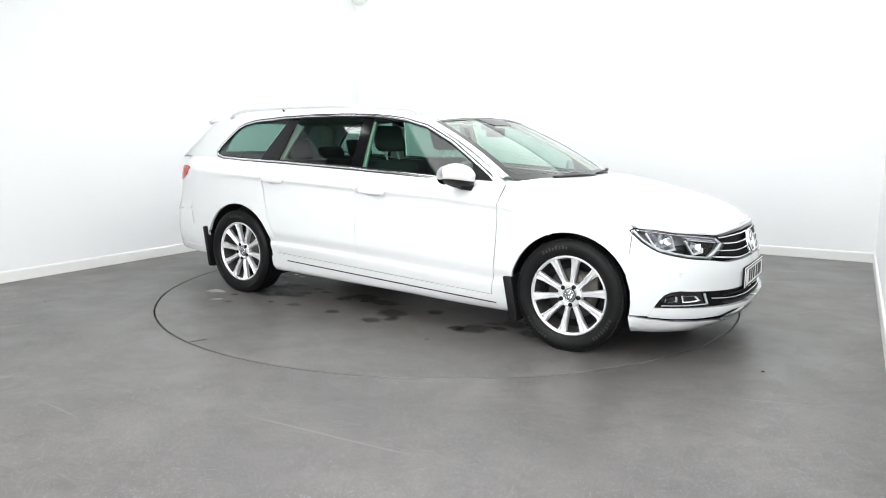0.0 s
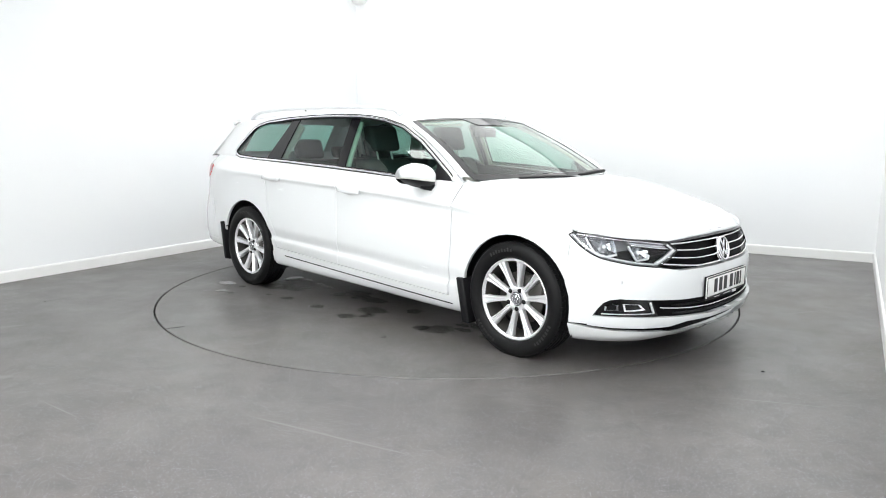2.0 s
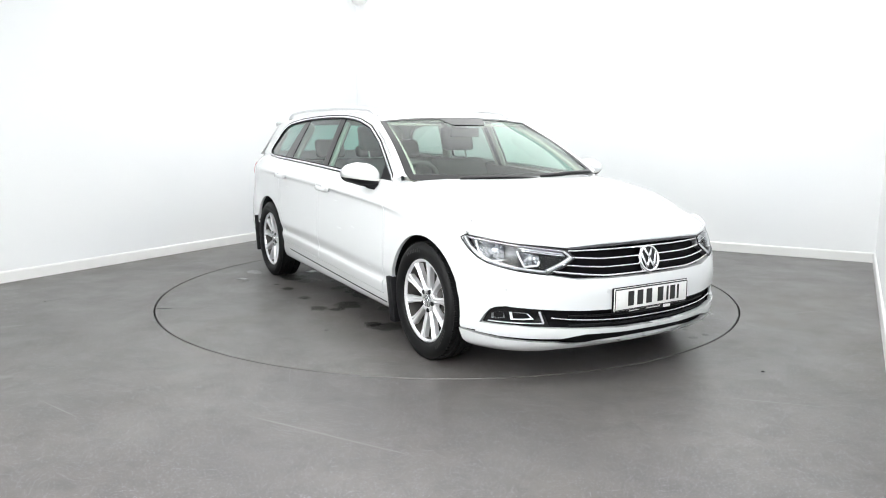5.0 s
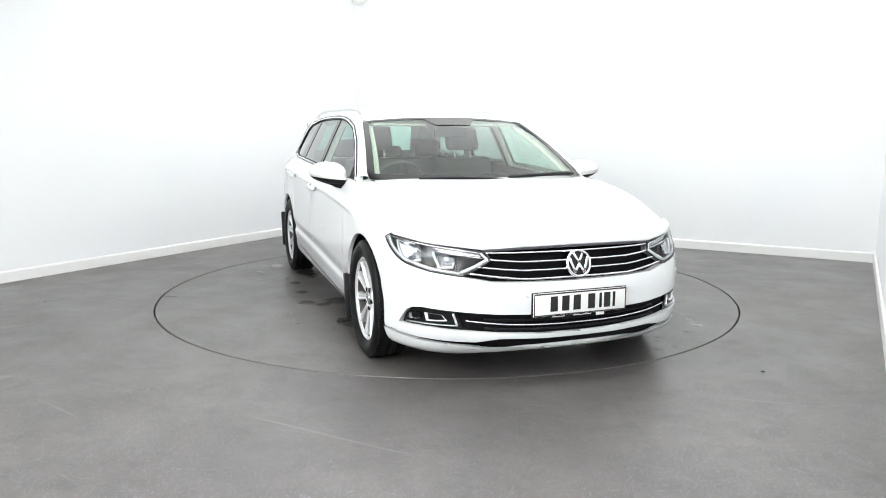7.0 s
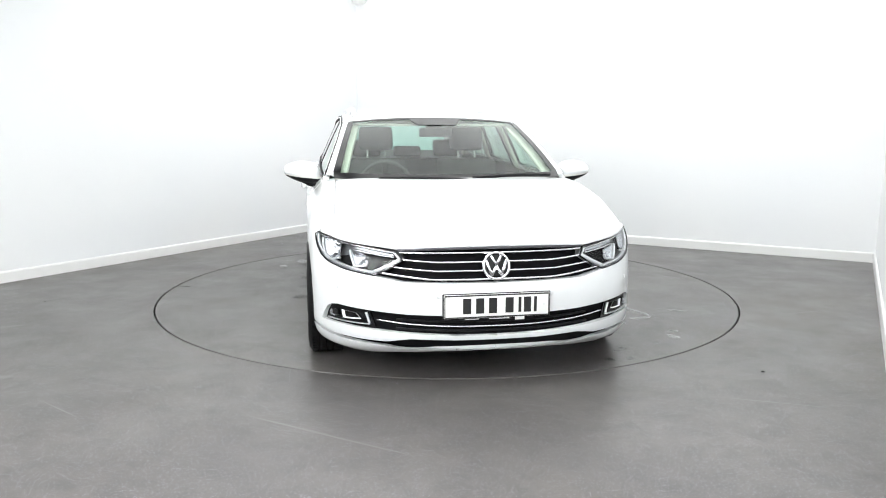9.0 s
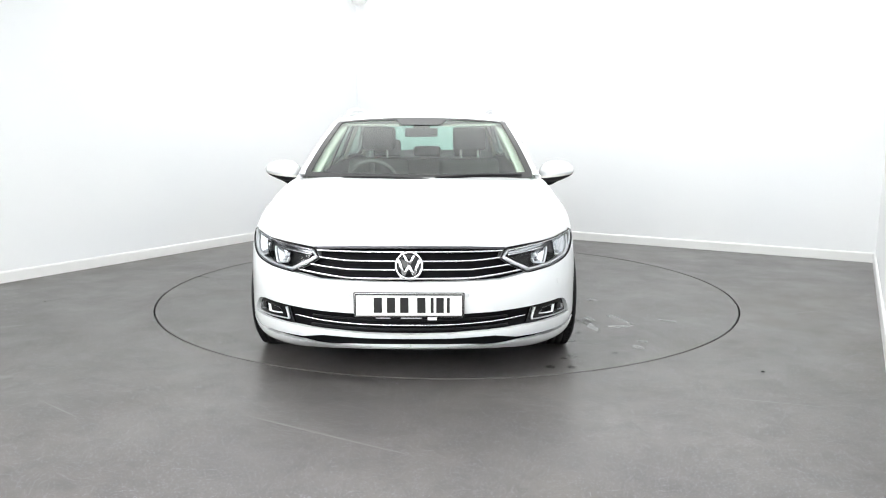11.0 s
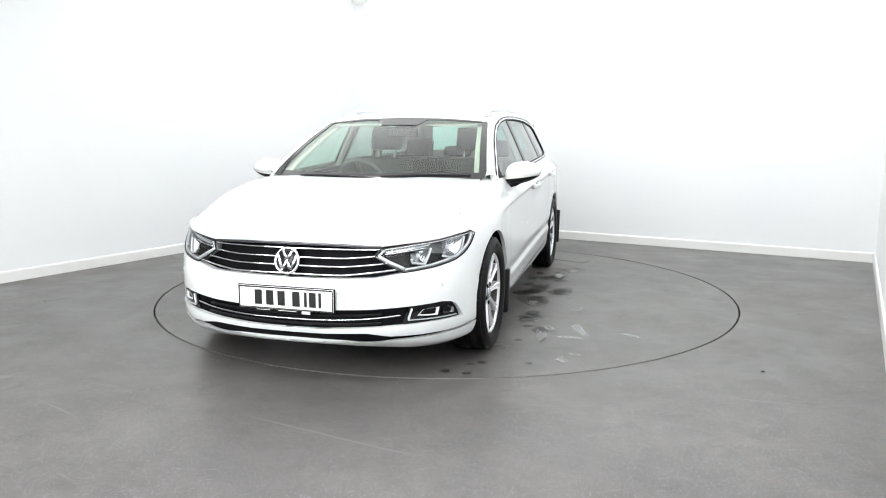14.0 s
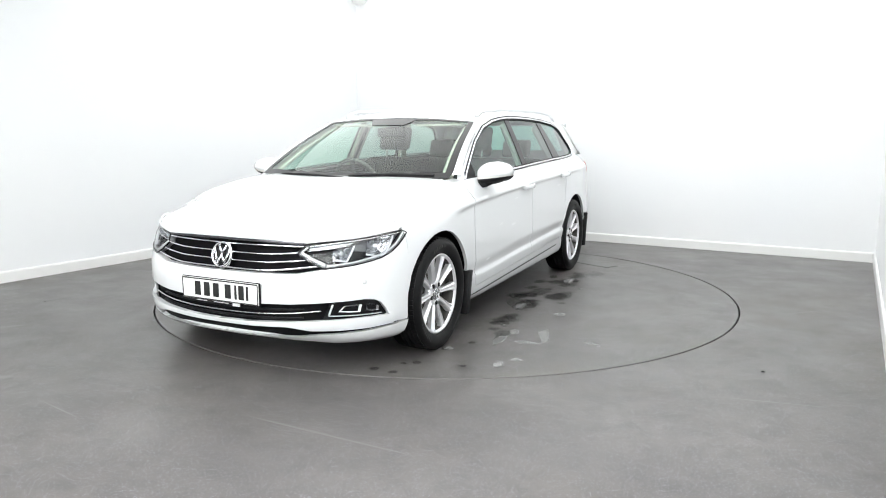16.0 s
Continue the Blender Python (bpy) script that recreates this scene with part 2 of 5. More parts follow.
skirting("baseboard_right", FRONT, BACK, RIGHT, RIGHT, "right")
skirting("baseboard_front", FRONT, FRONT, LEFT + .018, RIGHT - .018, "front")


def make_floor():
    """The fixed floor, with the round opening for the turntable and the dark gap under it."""
    bm = bmesh.new()
    n = 192
    r = TABLE + .006
    ring = [bm.verts.new((r * math.cos(2 * math.pi * i / n), r * math.sin(2 * math.pi * i / n), 0)) for i in range(n)]
    low = [bm.verts.new((v.co.x, v.co.y, -.05)) for v in ring]
    outer = []
    for v in ring:
        d = Vector((v.co.x, v.co.y, 0)).normalized()
        du, dv = d.dot(U), d.dot(V)
        k = min(((BACK + .1) if du > 0 else (FRONT - .1)) / du if abs(du) > 1e-6 else 1e9,
                ((RIGHT + .1) if dv > 0 else (LEFT - .1)) / dv if abs(dv) > 1e-6 else 1e9)
        outer.append(bm.verts.new(d * k))
    for i in range(n):
        j = (i + 1) % n
        bm.faces.new((ring[i], ring[j], outer[j], outer[i]))
        bm.faces.new((low[i], low[j], ring[j], ring[i]))
    for u, v, a in ((BACK, RIGHT, 1), (BACK, LEFT, 1), (FRONT, LEFT, 1), (FRONT, RIGHT, 1)):
        c = room_at(u + math.copysign(.1, u), v + math.copysign(.1, v), 0)
        near = sorted(outer, key=lambda w: (w.co - c).length)[:2]
        if all((w.co - c).length > 1e-4 for w in near):
            bm.faces.new((near[0], near[1], bm.verts.new(c)))
    bmesh.ops.recalc_face_normals(bm, faces=bm.faces)
    up = [f for f in bm.faces if abs(f.normal.z) > .9]
    for f in up:
        if f.normal.z < 0:
            f.normal_flip()
    ob = new("floor", finish("floor", bm, M_FLOOR, False))
    tagged(ob, "grey speckled safety vinyl floor with faint scuffs", "floor", kind="structure")
    bm = bmesh.new()
    bmesh.ops.create_circle(bm, cap_ends=True, segments=64, radius=TABLE + .2, matrix=Matrix.Translation((0, 0, -.06)))
    pit = new("ground", finish("ground", bm, M_GAP, False))
    tagged(pit, "dark pit under the turntable's round gap", "pit", kind="structure")


make_floor()


def lamps():
    """Added, unseen fabric panels under the dark ceiling, a small lamp beside them, and two added softboxes on the end
    wall.
    """
    edge = .03
    level = Matrix.Rotation(radians(60), 4, "Z")
    # unseen glowing panels, added to spread even light over room and car
    for (u0, u1), (v0, v1) in FABRICS:
        light = thing("added_ceiling_light", "unseen backlit white fabric panel added for even light", "ceiling light", "backlit ceiling panels")
        du, dv = (u1 - u0) / 2, (v1 - v0) / 2
        for lo, hi in (((-du, -dv, -.05), (du, -dv + edge, 0)), ((-du, dv - edge, -.05), (du, dv, 0)),
                       ((-du, -dv + edge, -.05), (-du + edge, dv - edge, 0)), ((du - edge, -dv + edge, -.05), (du, dv - edge, 0))):
            bm = bmesh.new()
            box(bm, lo, hi)
            part("frame_rail", bm, M_WHITE, light, smooth=False)
        bm = bmesh.new()
        box(bm, (-du + edge, -dv + edge, -.040), (du - edge, dv - edge, -.030))
        part("diffuser", bm, M_GLOW, light, "glowing white fabric", smooth=False)
        light.matrix_basis = Matrix.Translation(room_at((u0 + u1) / 2, (v0 + v1) / 2, CEIL)) @ level
    # one small flat lamp in the dark strip of the ceiling
    lamp = thing("ceiling_spotlight", "small oblong white lamp under the dark ceiling", "ceiling light")
    bm = bmesh.new()
    box(bm, (-.08, -.17, -.045), (.08, .17, 0), .008)
    part("lamp_case", bm, M_WHITE, lamp, "white lamp case", smooth=False)
    bm = bmesh.new()
    box(bm, (-.06, -.15, -.051), (.06, .15, -.0455))
    part("lamp_face", bm, M_SOFT, lamp, "glowing lamp face", smooth=False)
    lamp.matrix_basis = Matrix.Translation(room_at(-2.19, -2.22, CEIL)) @ level
    # unseen fill lights, added to brighten the faces turned to the camera
    fill_softbox = thing("fill_softbox", "unseen white fill light added on the end wall", "light", "softboxes on the end wall")
    for lo, hi in (((0, -.95, .0), (.12, .95, .04)), ((0, -.95, 1.76), (.12, .95, 1.80)), ((0, -.95, .04), (.12, -.91, 1.76)), ((0, .91, .04), (.12, .95, 1.76))):
        bm = bmesh.new()
        box(bm, lo, hi, .006)
        part("frame_rail", bm, M_TRIM, fill_softbox, smooth=False)
    bm = bmesh.new()
    box(bm, (.06, -.91, .04), (.09, .91, 1.76))
    part("diffuser", bm, M_SOFT, fill_softbox, "glowing white fabric", smooth=False)
    for i, v in enumerate((-.25, 1.75)):
        m = Matrix.Translation(room_at(FRONT, v, 1.1)) @ Matrix.Rotation(radians(60), 4, "Z")
        if i:
            copy_thing(fill_softbox, m)
        else:
            fill_softbox.matrix_basis = m


lamps()


# ---- turntable ----
turntable = thing("turntable", "round grey vinyl-topped car turntable set flush in the floor", "turntable")


def make_turntable():
    bm = bmesh.new()
    n = 192
    lathe(bm, [(TABLE - .006, -.045), (TABLE - .006, -.003), (TABLE - .009, 0)], n, "z")
    rim = [v for v in bm.verts if abs(v.co.z) < 1e-6]
    rim.sort(key=lambda v: math.atan2(v.co.y, v.co.x))
    bm.faces.new(rim)
    bmesh.ops.recalc_face_normals(bm, faces=bm.faces)
    part("deck", bm, M_TABLE, turntable, smooth=False)


make_turntable()


# ---- the car's surfaces: x forward, y to its left, z up, origin between the axles on the ground ----
def hermite(keys):
    """A smooth curve through keys (t, value...), monotone between them."""
    k = np.array(keys, float)
    t, v = k[:, 0], k[:, 1:]
    h = np.diff(t)
    d = np.diff(v, axis=0) / h[:, None]
    m = np.zeros_like(v)
    m[0], m[-1] = d[0], d[-1]
    for i in range(1, len(t) - 1):
        w1, w2 = 2 * h[i] + h[i - 1], h[i] + 2 * h[i - 1]
        for j in range(v.shape[1]):
            a, b = d[i - 1, j], d[i, j]
            m[i, j] = 0 if a * b <= 0 else (w1 + w2) / (w1 / a + w2 / b)

    def f(x):
        i = int(min(max(np.searchsorted(t, x) - 1, 0), len(h) - 1))
        u = (min(max(x, t[0]), t[-1]) - t[i]) / h[i]
        r = ((1 + 2 * u) * (1 - u) ** 2 * v[i] + u * (1 - u) ** 2 * h[i] * m[i]
             + u * u * (3 - 2 * u) * v[i + 1] + u * u * (u - 1) * h[i] * m[i + 1])
        return r if len(r) > 1 else float(r[0])
    return f


# plan of the body at its widest, from the nose round to the tail
PLAN = [(2.235, 0), (2.222, .26), (2.172, .48), (2.09, .64), (1.96, .775), (1.80, .862), (1.60, .897), (1.3955, .908),
        (1.0, .913), (0, .914), (-1.0, .913), (-1.3955, .911), (-1.75, .895), (-2.05, .855), (-2.3, .78), (-2.43, .66), (-2.5, .45), (-2.52, 0)]
ARC = [0.0]
for a, b in zip(PLAN, PLAN[1:]):
    ARC.append(ARC[-1] + math.dist(a, b))


def catmull(ts, pts):
    ts, pts = np.array(ts), np.array(pts, float)
    m = np.gradient(pts, ts, axis=0)
    m[0], m[-1] = (0, m[0][1]), (0, m[-1][1])

    def f(x):
        i = int(min(max(np.searchsorted(ts, x) - 1, 0), len(ts) - 2))
        h = ts[i + 1] - ts[i]
        u = (x - ts[i]) / h
        p = (1 + 2 * u) * (1 - u) ** 2 * pts[i] + u * (1 - u) ** 2 * h * m[i] + u * u * (3 - 2 * u) * pts[i + 1] + u * u * (u - 1) * h * m[i + 1]
        g = 6 * u * (u - 1) / h * (pts[i] - pts[i + 1]) + (3 * u * u - 4 * u + 1) * m[i] + (3 * u * u - 2 * u) * m[i + 1]
        return p, g / np.hypot(*g)
    return f


plan_at = catmull(ARC, PLAN)
# sections of the side: (place on the plan, heights, how far in from the plan), from the underside to the shoulder
SECTIONS = [
    (0, (.145, .19, .215, .245, .275, .36, .45, .53, .55, .63, .712), (-.13, -.05, -.022, -.008, 0, -.024, -.024, -.028, -.035, -.055, -.095)),
    (2, (.145, .19, .215, .245, .275, .36, .45, .53, .55, .63, .694), (-.12, -.05, -.022, -.008, 0, -.014, -.012, -.022, -.030, -.050, -.088)),
    (4, (.145, .185, .215, .25, .29, .37, .46, .55, .58, .65, .724), (-.10, -.035, -.018, -.008, 0, 0, 0, -.008, -.012, -.028, -.060)),
    (5, (.145, .185, .215, .25, .29, .38, .50, .60, .64, .70, .738), (-.10, -.035, -.018, -.008, 0, 0, 0, -.006, -.010, -.022, -.046)),
    (7, (.145, .19, .24, .30, .38, .48, .60, .72, .76, .82, .878), (-.10, -.04, -.015, -.006, -.002, 0, 0, -.004, -.012, -.035, -.085)),
    (8, (.145, .185, .22, .275, .345, .368, .45, .788, .812, .85, .945), (-.12, -.05, -.03, -.018, -.009, -.019, -.005, -.009, .001, -.022, -.104)),
    (9, (.18, .20, .235, .305, .385, .408, .49, .848, .872, .905, .985), (-.12, -.05, -.03, -.018, -.008, -.020, -.005, -.010, .002, -.022, -.092)),
    (10, (.20, .22, .255, .35, .42, .443, .525, .888, .912, .945, 1.026), (-.12, -.05, -.03, -.018, -.008, -.019, -.005, -.010, .002, -.024, -.104)),
    (11, (.21, .23, .27, .35, .37, .45, .60, .905, .928, .962, 1.04), (-.10, -.04, -.02, -.012, -.012, -.006, 0, -.009, .001, -.026, -.118)),
    (13, (.22, .25, .29, .36, .40, .50, .60, .75, .945, .985, 1.06), (-.10, -.05, -.02, -.008, 0, 0, -.003, -.015, -.03, -.055, -.148)),
    (15, (.24, .27, .31, .38, .42, .55, .62, .70, .95, 1.0, 1.07), (-.10, -.05, -.02, -.006, 0, 0, -.012, -.04, -.07, -.085, -.14)),
    (17, (.24, .27, .31, .38, .42, .55, .62, .70, .95, 1.0, 1.07), (-.10, -.05, -.02, -.006, 0, 0, -.02, -.05, -.08, -.095, -.15))]
section_at = hermite([(ARC[i], *z, *d) for i, z, d in SECTIONS])
CACHE = {}


def section(s):
    key = round(abs(s), 4)
    if key not in CACHE:
        k = section_at(key)
        CACHE[key] = (hermite(list(zip(k[:11], k[11:]))), k[10], k[0])
    return CACHE[key]


def side_point(s, z, out=0.0):
    """The body's skin at the place s along the plan (negative: the car's right) and the height z."""
    c, g = plan_at(abs(s))
    d = section(s)[0](z) + out
    x, y = c[0] + abs(g[1]) * d * (1 if abs(s) < ARC[9] else -1), c[1] + abs(g[0]) * d
    return Vector((x, math.copysign(y, s) if s else 0.0, z))


def shoulder(s):
    return section(s)[1]


PLACES = {}


def s_of(x=None, y=None, z=.5, lo=0.0, hi=None):
    """The place along the plan where the skin at height z has this x, or this y (front half)."""
    key = (x if x is None else round(x, 4), y, round(z, 3))
    if key in PLACES:
        return PLACES[key]
    lo, hi = 0.0, ARC[-1] if y is None else ARC[6]
    for _ in range(20):
        mid = (lo + hi) / 2
        p = side_point(mid, z)
        if (p.x > x) if y is None else (p.y < y):
            lo = mid
        else:
            hi = mid
    PLACES[key] = lo
    return lo


# hood: middle line and the fender tops
hood_mid = hermite([(.80, .995), (.95, .985), (1.1, .975), (1.4, .934), (1.7, .882), (1.9, .832), (2.03, .782), (2.1, .742), (2.14, .712)])
EDGE = []
for i in range(0, 121):
    s_ = ARC[8] * 1.1 * i / 120
    EDGE.append(tuple(side_point(s_, shoulder(s_))))
EDGE = np.array(EDGE)


def hood_edge(x):
    """Half width and height of the body's shoulder at x."""
    return (float(np.interp(-x, -EDGE[:, 0], EDGE[:, 1])), float(np.interp(-x, -EDGE[:, 0], EDGE[:, 2])))


def hood_point(x, y):
    w, ze = hood_edge(x)
    v = min(abs(y) / max(w, .02), 1)
    return Vector((x, y, ze + (max(hood_mid(x), ze) - ze) * (1 - v ** 3.2)))


# cabin: belt, roof edge, roof
belt_z = hermite([(-2.1, 1.062), (-1.63, 1.046), (-.95, 1.024), (-.39, 1.0), (.11, .975), (.55, .945), (.95, .925)])
belt_y = hermite([(-2.3, .655), (-2.0, .705), (-1.75, .745), (-1.3, .788), (-.5, .812), (.2, .814), (.6, .809), (.95, .800)])
lean = hermite([(-2.2, .42), (-1.7, .44), (-1.0, .43), (0, .44), (.3, .46), (.95, .49)])


def glass_point(x, z, out=0.0):
    """The cabin's side skin."""
    t = z - belt_z(x)
    return Vector((x, belt_y(x) - lean(x) * t - .10 * t * t + .012 + out, z))


roof_mid = hermite([(-2.06, 1.372), (-1.98, 1.388), (-1.6, 1.432), (-1.2, 1.451), (-.8, 1.457), (-.4, 1.449), (0, 1.420), (.2, 1.388), (.36, 1.337)])
roof_edge_z = hermite([(-2.06, 1.342), (-1.98, 1.352), (-1.6, 1.368), (-1.2, 1.388), (-.8, 1.396), (-.4, 1.394), (0, 1.373), (.2, 1.342), (.32, 1.318)])


def roof_point(x, w):
    """The roof at x; w runs from -1 to 1 across it."""
    ze = roof_edge_z(x)
    ye = glass_point(x, ze).y
    return Vector((x + .055 * (1 - w * w) * min(max((x + .2) / .5, 0), 1), w * ye, ze + (roof_mid(x) - ze) * (1 - abs(w) ** 2.6)))


def screen_point(r, w, out=0.0):
    """The windscreen: r runs from its top to its foot, w across it."""
    z = 1.324 - .345 * r
    x, y = .295 + .64 * r + .02 * math.sin(math.pi * r), .611 + .133 * r
    b = 1 - abs(w) ** 2.2
    n = Vector((.47, 0, .88)) * out
    return Vector((x + (.055 + .13 * r) * b, w * y, z + .028 * b * (1 - r) - .012 * b * r + .012 * math.sin(math.pi * r))) + n


# ---- the car ----
car = thing("car", "white estate car with silver alloy wheels on the turntable", "car")
RIGHT_SIDE, LEFT_SIDE = True, False


def S(x, z):
    return s_of(x=x, z=z)


def on_side(out=0.0):
    return lambda s, z: side_point(s, z, out)


def crease(x):
    """Height of the body's waist crease."""
    key = ("crease", round(x, 4))
    if key not in PLACES:
        PLACES[key] = float(section_at(s_of(x=x, z=.7))[8])
    return PLACES[key]


def xz_side(out=0.0):
    """The lower skin by x and the height over the waist crease."""
    def place(x, w):
        z = w + crease(x)
        return side_point(s_of(x=x, z=min(z, .7)), z, out)
    return place


def from_crease(poly):
    """An outline in x and height, with its heights taken from the crease."""
    done = []
    for (x0, z0), (x1, z1) in zip(poly, poly[1:] + poly[:1]):
        n = max(1, int(abs(x1 - x0) / .08))
        done += [(x0 + (x1 - x0) * k / n, z0 + (z1 - z0) * k / n) for k in range(n)]
    return [(x, z - crease(x)) for x, z in done]


ARCH_R, AXLE, AXLE_Z = .368, 1.3955, .325


def arch(cx, a0, a1, n=18, r=ARCH_R):
    return [(cx + r * math.cos(radians(a0 + (a1 - a0) * i / n)), AXLE_Z + r * math.sin(radians(a0 + (a1 - a0) * i / n))) for i in range(n + 1)]


def top_of(x):
    return shoulder(S(x, .7))


def sill_top(x):
    return .271 + (.942 - x) * .0464


def both(name, poly, place, mat, label="", parent=None, **more):
    made = []
    if name in ("fender", "front_door", "rear_door", "quarter_panel", "sill", "sill_trim"):
        poly, more = from_crease(poly), dict(more, step=(.08, .012))
    for mirror in (RIGHT_SIDE, LEFT_SIDE):
        made.append(part(name, panel(poly, place, mirror=mirror, **more), mat, parent or car, label))
    return made


def span(a, b, n):
    return [a + (b - a) * i / n for i in range(n + 1)]


G = .0018


def side_panels():
    place = xz_side()
    # fender
    top = [(x, top_of(x)) for x in span(.955, 1.73, 10)]
    poly = top + [(1.747, .735), (1.743, .70), (1.733, .475)] + arch(AXLE, 24.5, 202, 22)[0:] + [(.905 + G, .19), (.905 + G, .30), (.93 + G, .60), (.937 + G, .83)]
    both("fender", poly, place, M_PAINT)
    # front door
    x0, x1 = -.180 + G, .933 - G
    poly = [(x0, sill_top(x0) + .004), (x0, .6), (x0 + .004, top_of(x0))] + [(x, top_of(x)) for x in span(-.1, .94, 9)] + [(.935 - G, .83), (.928 - G, .60), (.903 - G, .30), (.895, sill_top(.9) + .004)]
    fd = both("front_door", poly, place, M_PAINT)
    # rear door, cut round the wheel arch
    x1 = -.180 - G
    poly = [(x1, sill_top(x1) + .004), (x1, .6), (x1 + .004, top_of(x1))] + [(x, top_of(x)) for x in span(-.3, -1.14, 8)] + [(-1.085, .84), (-1.05, .62), (-.985, .50), (-.945, sill_top(-.95) + .004)]
    rd = both("rear_door", poly, place, M_PAINT)
    # quarter panel with the rear arch
    back = -2.02
    poly = [(-1.145, top_of(-1.145)), (-1.09, .84), (-1.055, .62), (-.99, .505), (-.952, sill_top(-.95) + .006), (-.99, sill_top(-.99) - .02), (-1.028, .30)] + arch(-AXLE, 0, 158, 22, .382) + [(-1.785, .47), (back + .05, .50), (back, .70), (back, top_of(back))] + [(x, top_of(x)) for x in span(back + .05, -1.2, 7)]
    both("quarter_panel", poly, place, M_PAINT)
    # sill
    lo = [(x, .172 + (.97 - x) * .02) for x in span(-1.02, 1.0, 10)]
    hi = [(x, sill_top(x)) for x in span(.93, -.985, 10)]
    both("sill", lo + [(.985, .26)] + hi + [(-1.03, .32)], place, M_PAINT)
    both("sill_trim", [(x, sill_top(x) - .052) for x in span(-.86, .93, 8)] + [(x, sill_top(x) - .045) for x in span(.93, -.86, 8)], xz_side(.003), M_TRIM, "dark joint along the sill", thick=.004)
    return fd, rd


front_doors, rear_doors = side_panels()


def handles():
    for doors, x0, z0 in ((front_doors, -.015, .868), (rear_doors, -.97, .914)):
        for door, sign in zip(doors, (-1, 1)):
            bm = bmesh.new()
            pts, ups = [], []
            for i in range(13):
                k = i / 12
                x = x0 - .115 + .23 * k
                p = side_point(S(x, z0), z0 - .004 * (x - x0) / .1, .012 + .028 * math.sin(math.pi * k) ** .6)
                pts.append(Vector((p.x, sign * p.y, p.z - .006)))
                ups.append(Vector((0, sign, 0)))
            sweep(bm, pts, ups, .030, .016)
            part("door_handle", bm, M_PAINT, door)
            # flat ellipsoid at the handle's cup; the cup's shade is its greyer paint
            bm = bmesh.new()
            p = side_point(S(x0, z0), z0, -.001)
            r = bmesh.ops.create_uvsphere(bm, u_segments=20, v_segments=10, radius=1)
            bmesh.ops.transform(bm, matrix=Matrix.Translation((x0, sign * p.y, z0 - .012)) @ Matrix.Diagonal((.075, .006, .026, 1)), verts=r["verts"])
            part("handle_recess_shade", bm, material("handle_shadow_paint", (.62, .63, .64), .3) if "handle_shadow_paint" not in bpy.data.materials else bpy.data.materials["handle_shadow_paint"], door)


handles()


def hood_and_roof():
    rear = lambda y: 1.135 - .30 * (abs(y) / .72) ** 2.2 * .55
    seam = lambda x: hood_edge(x)[0] * .90
    pts = [(rear(y), y) for y in span(-.70, .70, 14)]
    left = [(x, seam(x)) for x in span(1.0, 1.66, 8)]
    nose = []
    for s in span(1.02, -1.02, 40):
        e = side_point(s, shoulder(s))
        nose.append((e.x - .003, e.y * .994))
    poly = pts + left + nose + [(x, -y) for x, y in left[::-1]]
    part("hood", panel(poly, hood_point, (.07, .07), .02), M_PAINT, car)
    poly = [(x, hood_edge(x)[0] * .904) for x in span(.90, 1.66, 8)] + [(1.79, hood_edge(1.79)[0] * .99)] + [(x, hood_edge(x)[0] * .999) for x in span(1.785, .90, 10)]
    both("fender_top", poly, hood_point, M_PAINT, thick=.01)
    # roof
    poly = [(x, -1) for x in span(.29, -2.04, 24)] + [(-2.04, w) for w in span(-1, 1, 12)[1:-1]] + [(x, 1) for x in span(-2.04, .29, 24)] + [(.29, w) for w in span(1, -1, 12)[1:-1]]
    part("roof", panel(poly, roof_point, (.12, .12), .02), M_PAINT, car)


hood_and_roof()

# side window opening, seen from the side
OPENING = [(.882, .937), (.55, .962), (.11, .988), (-.39, 1.012), (-.95, 1.034), (-1.40, 1.046), (-1.69, 1.058), (-1.775, 1.075), (-1.80, 1.105), (-1.765, 1.150),
           (-1.66, 1.244), (-1.60, 1.290), (-1.53, 1.317), (-1.40, 1.340), (-1.08, 1.363), (-.78, 1.373), (-.50, 1.375), (-.245, 1.369), (-.09, 1.358), (.07, 1.337),
           (.265, 1.290), (.485, 1.190), (.685, 1.070), (.82, .986)]


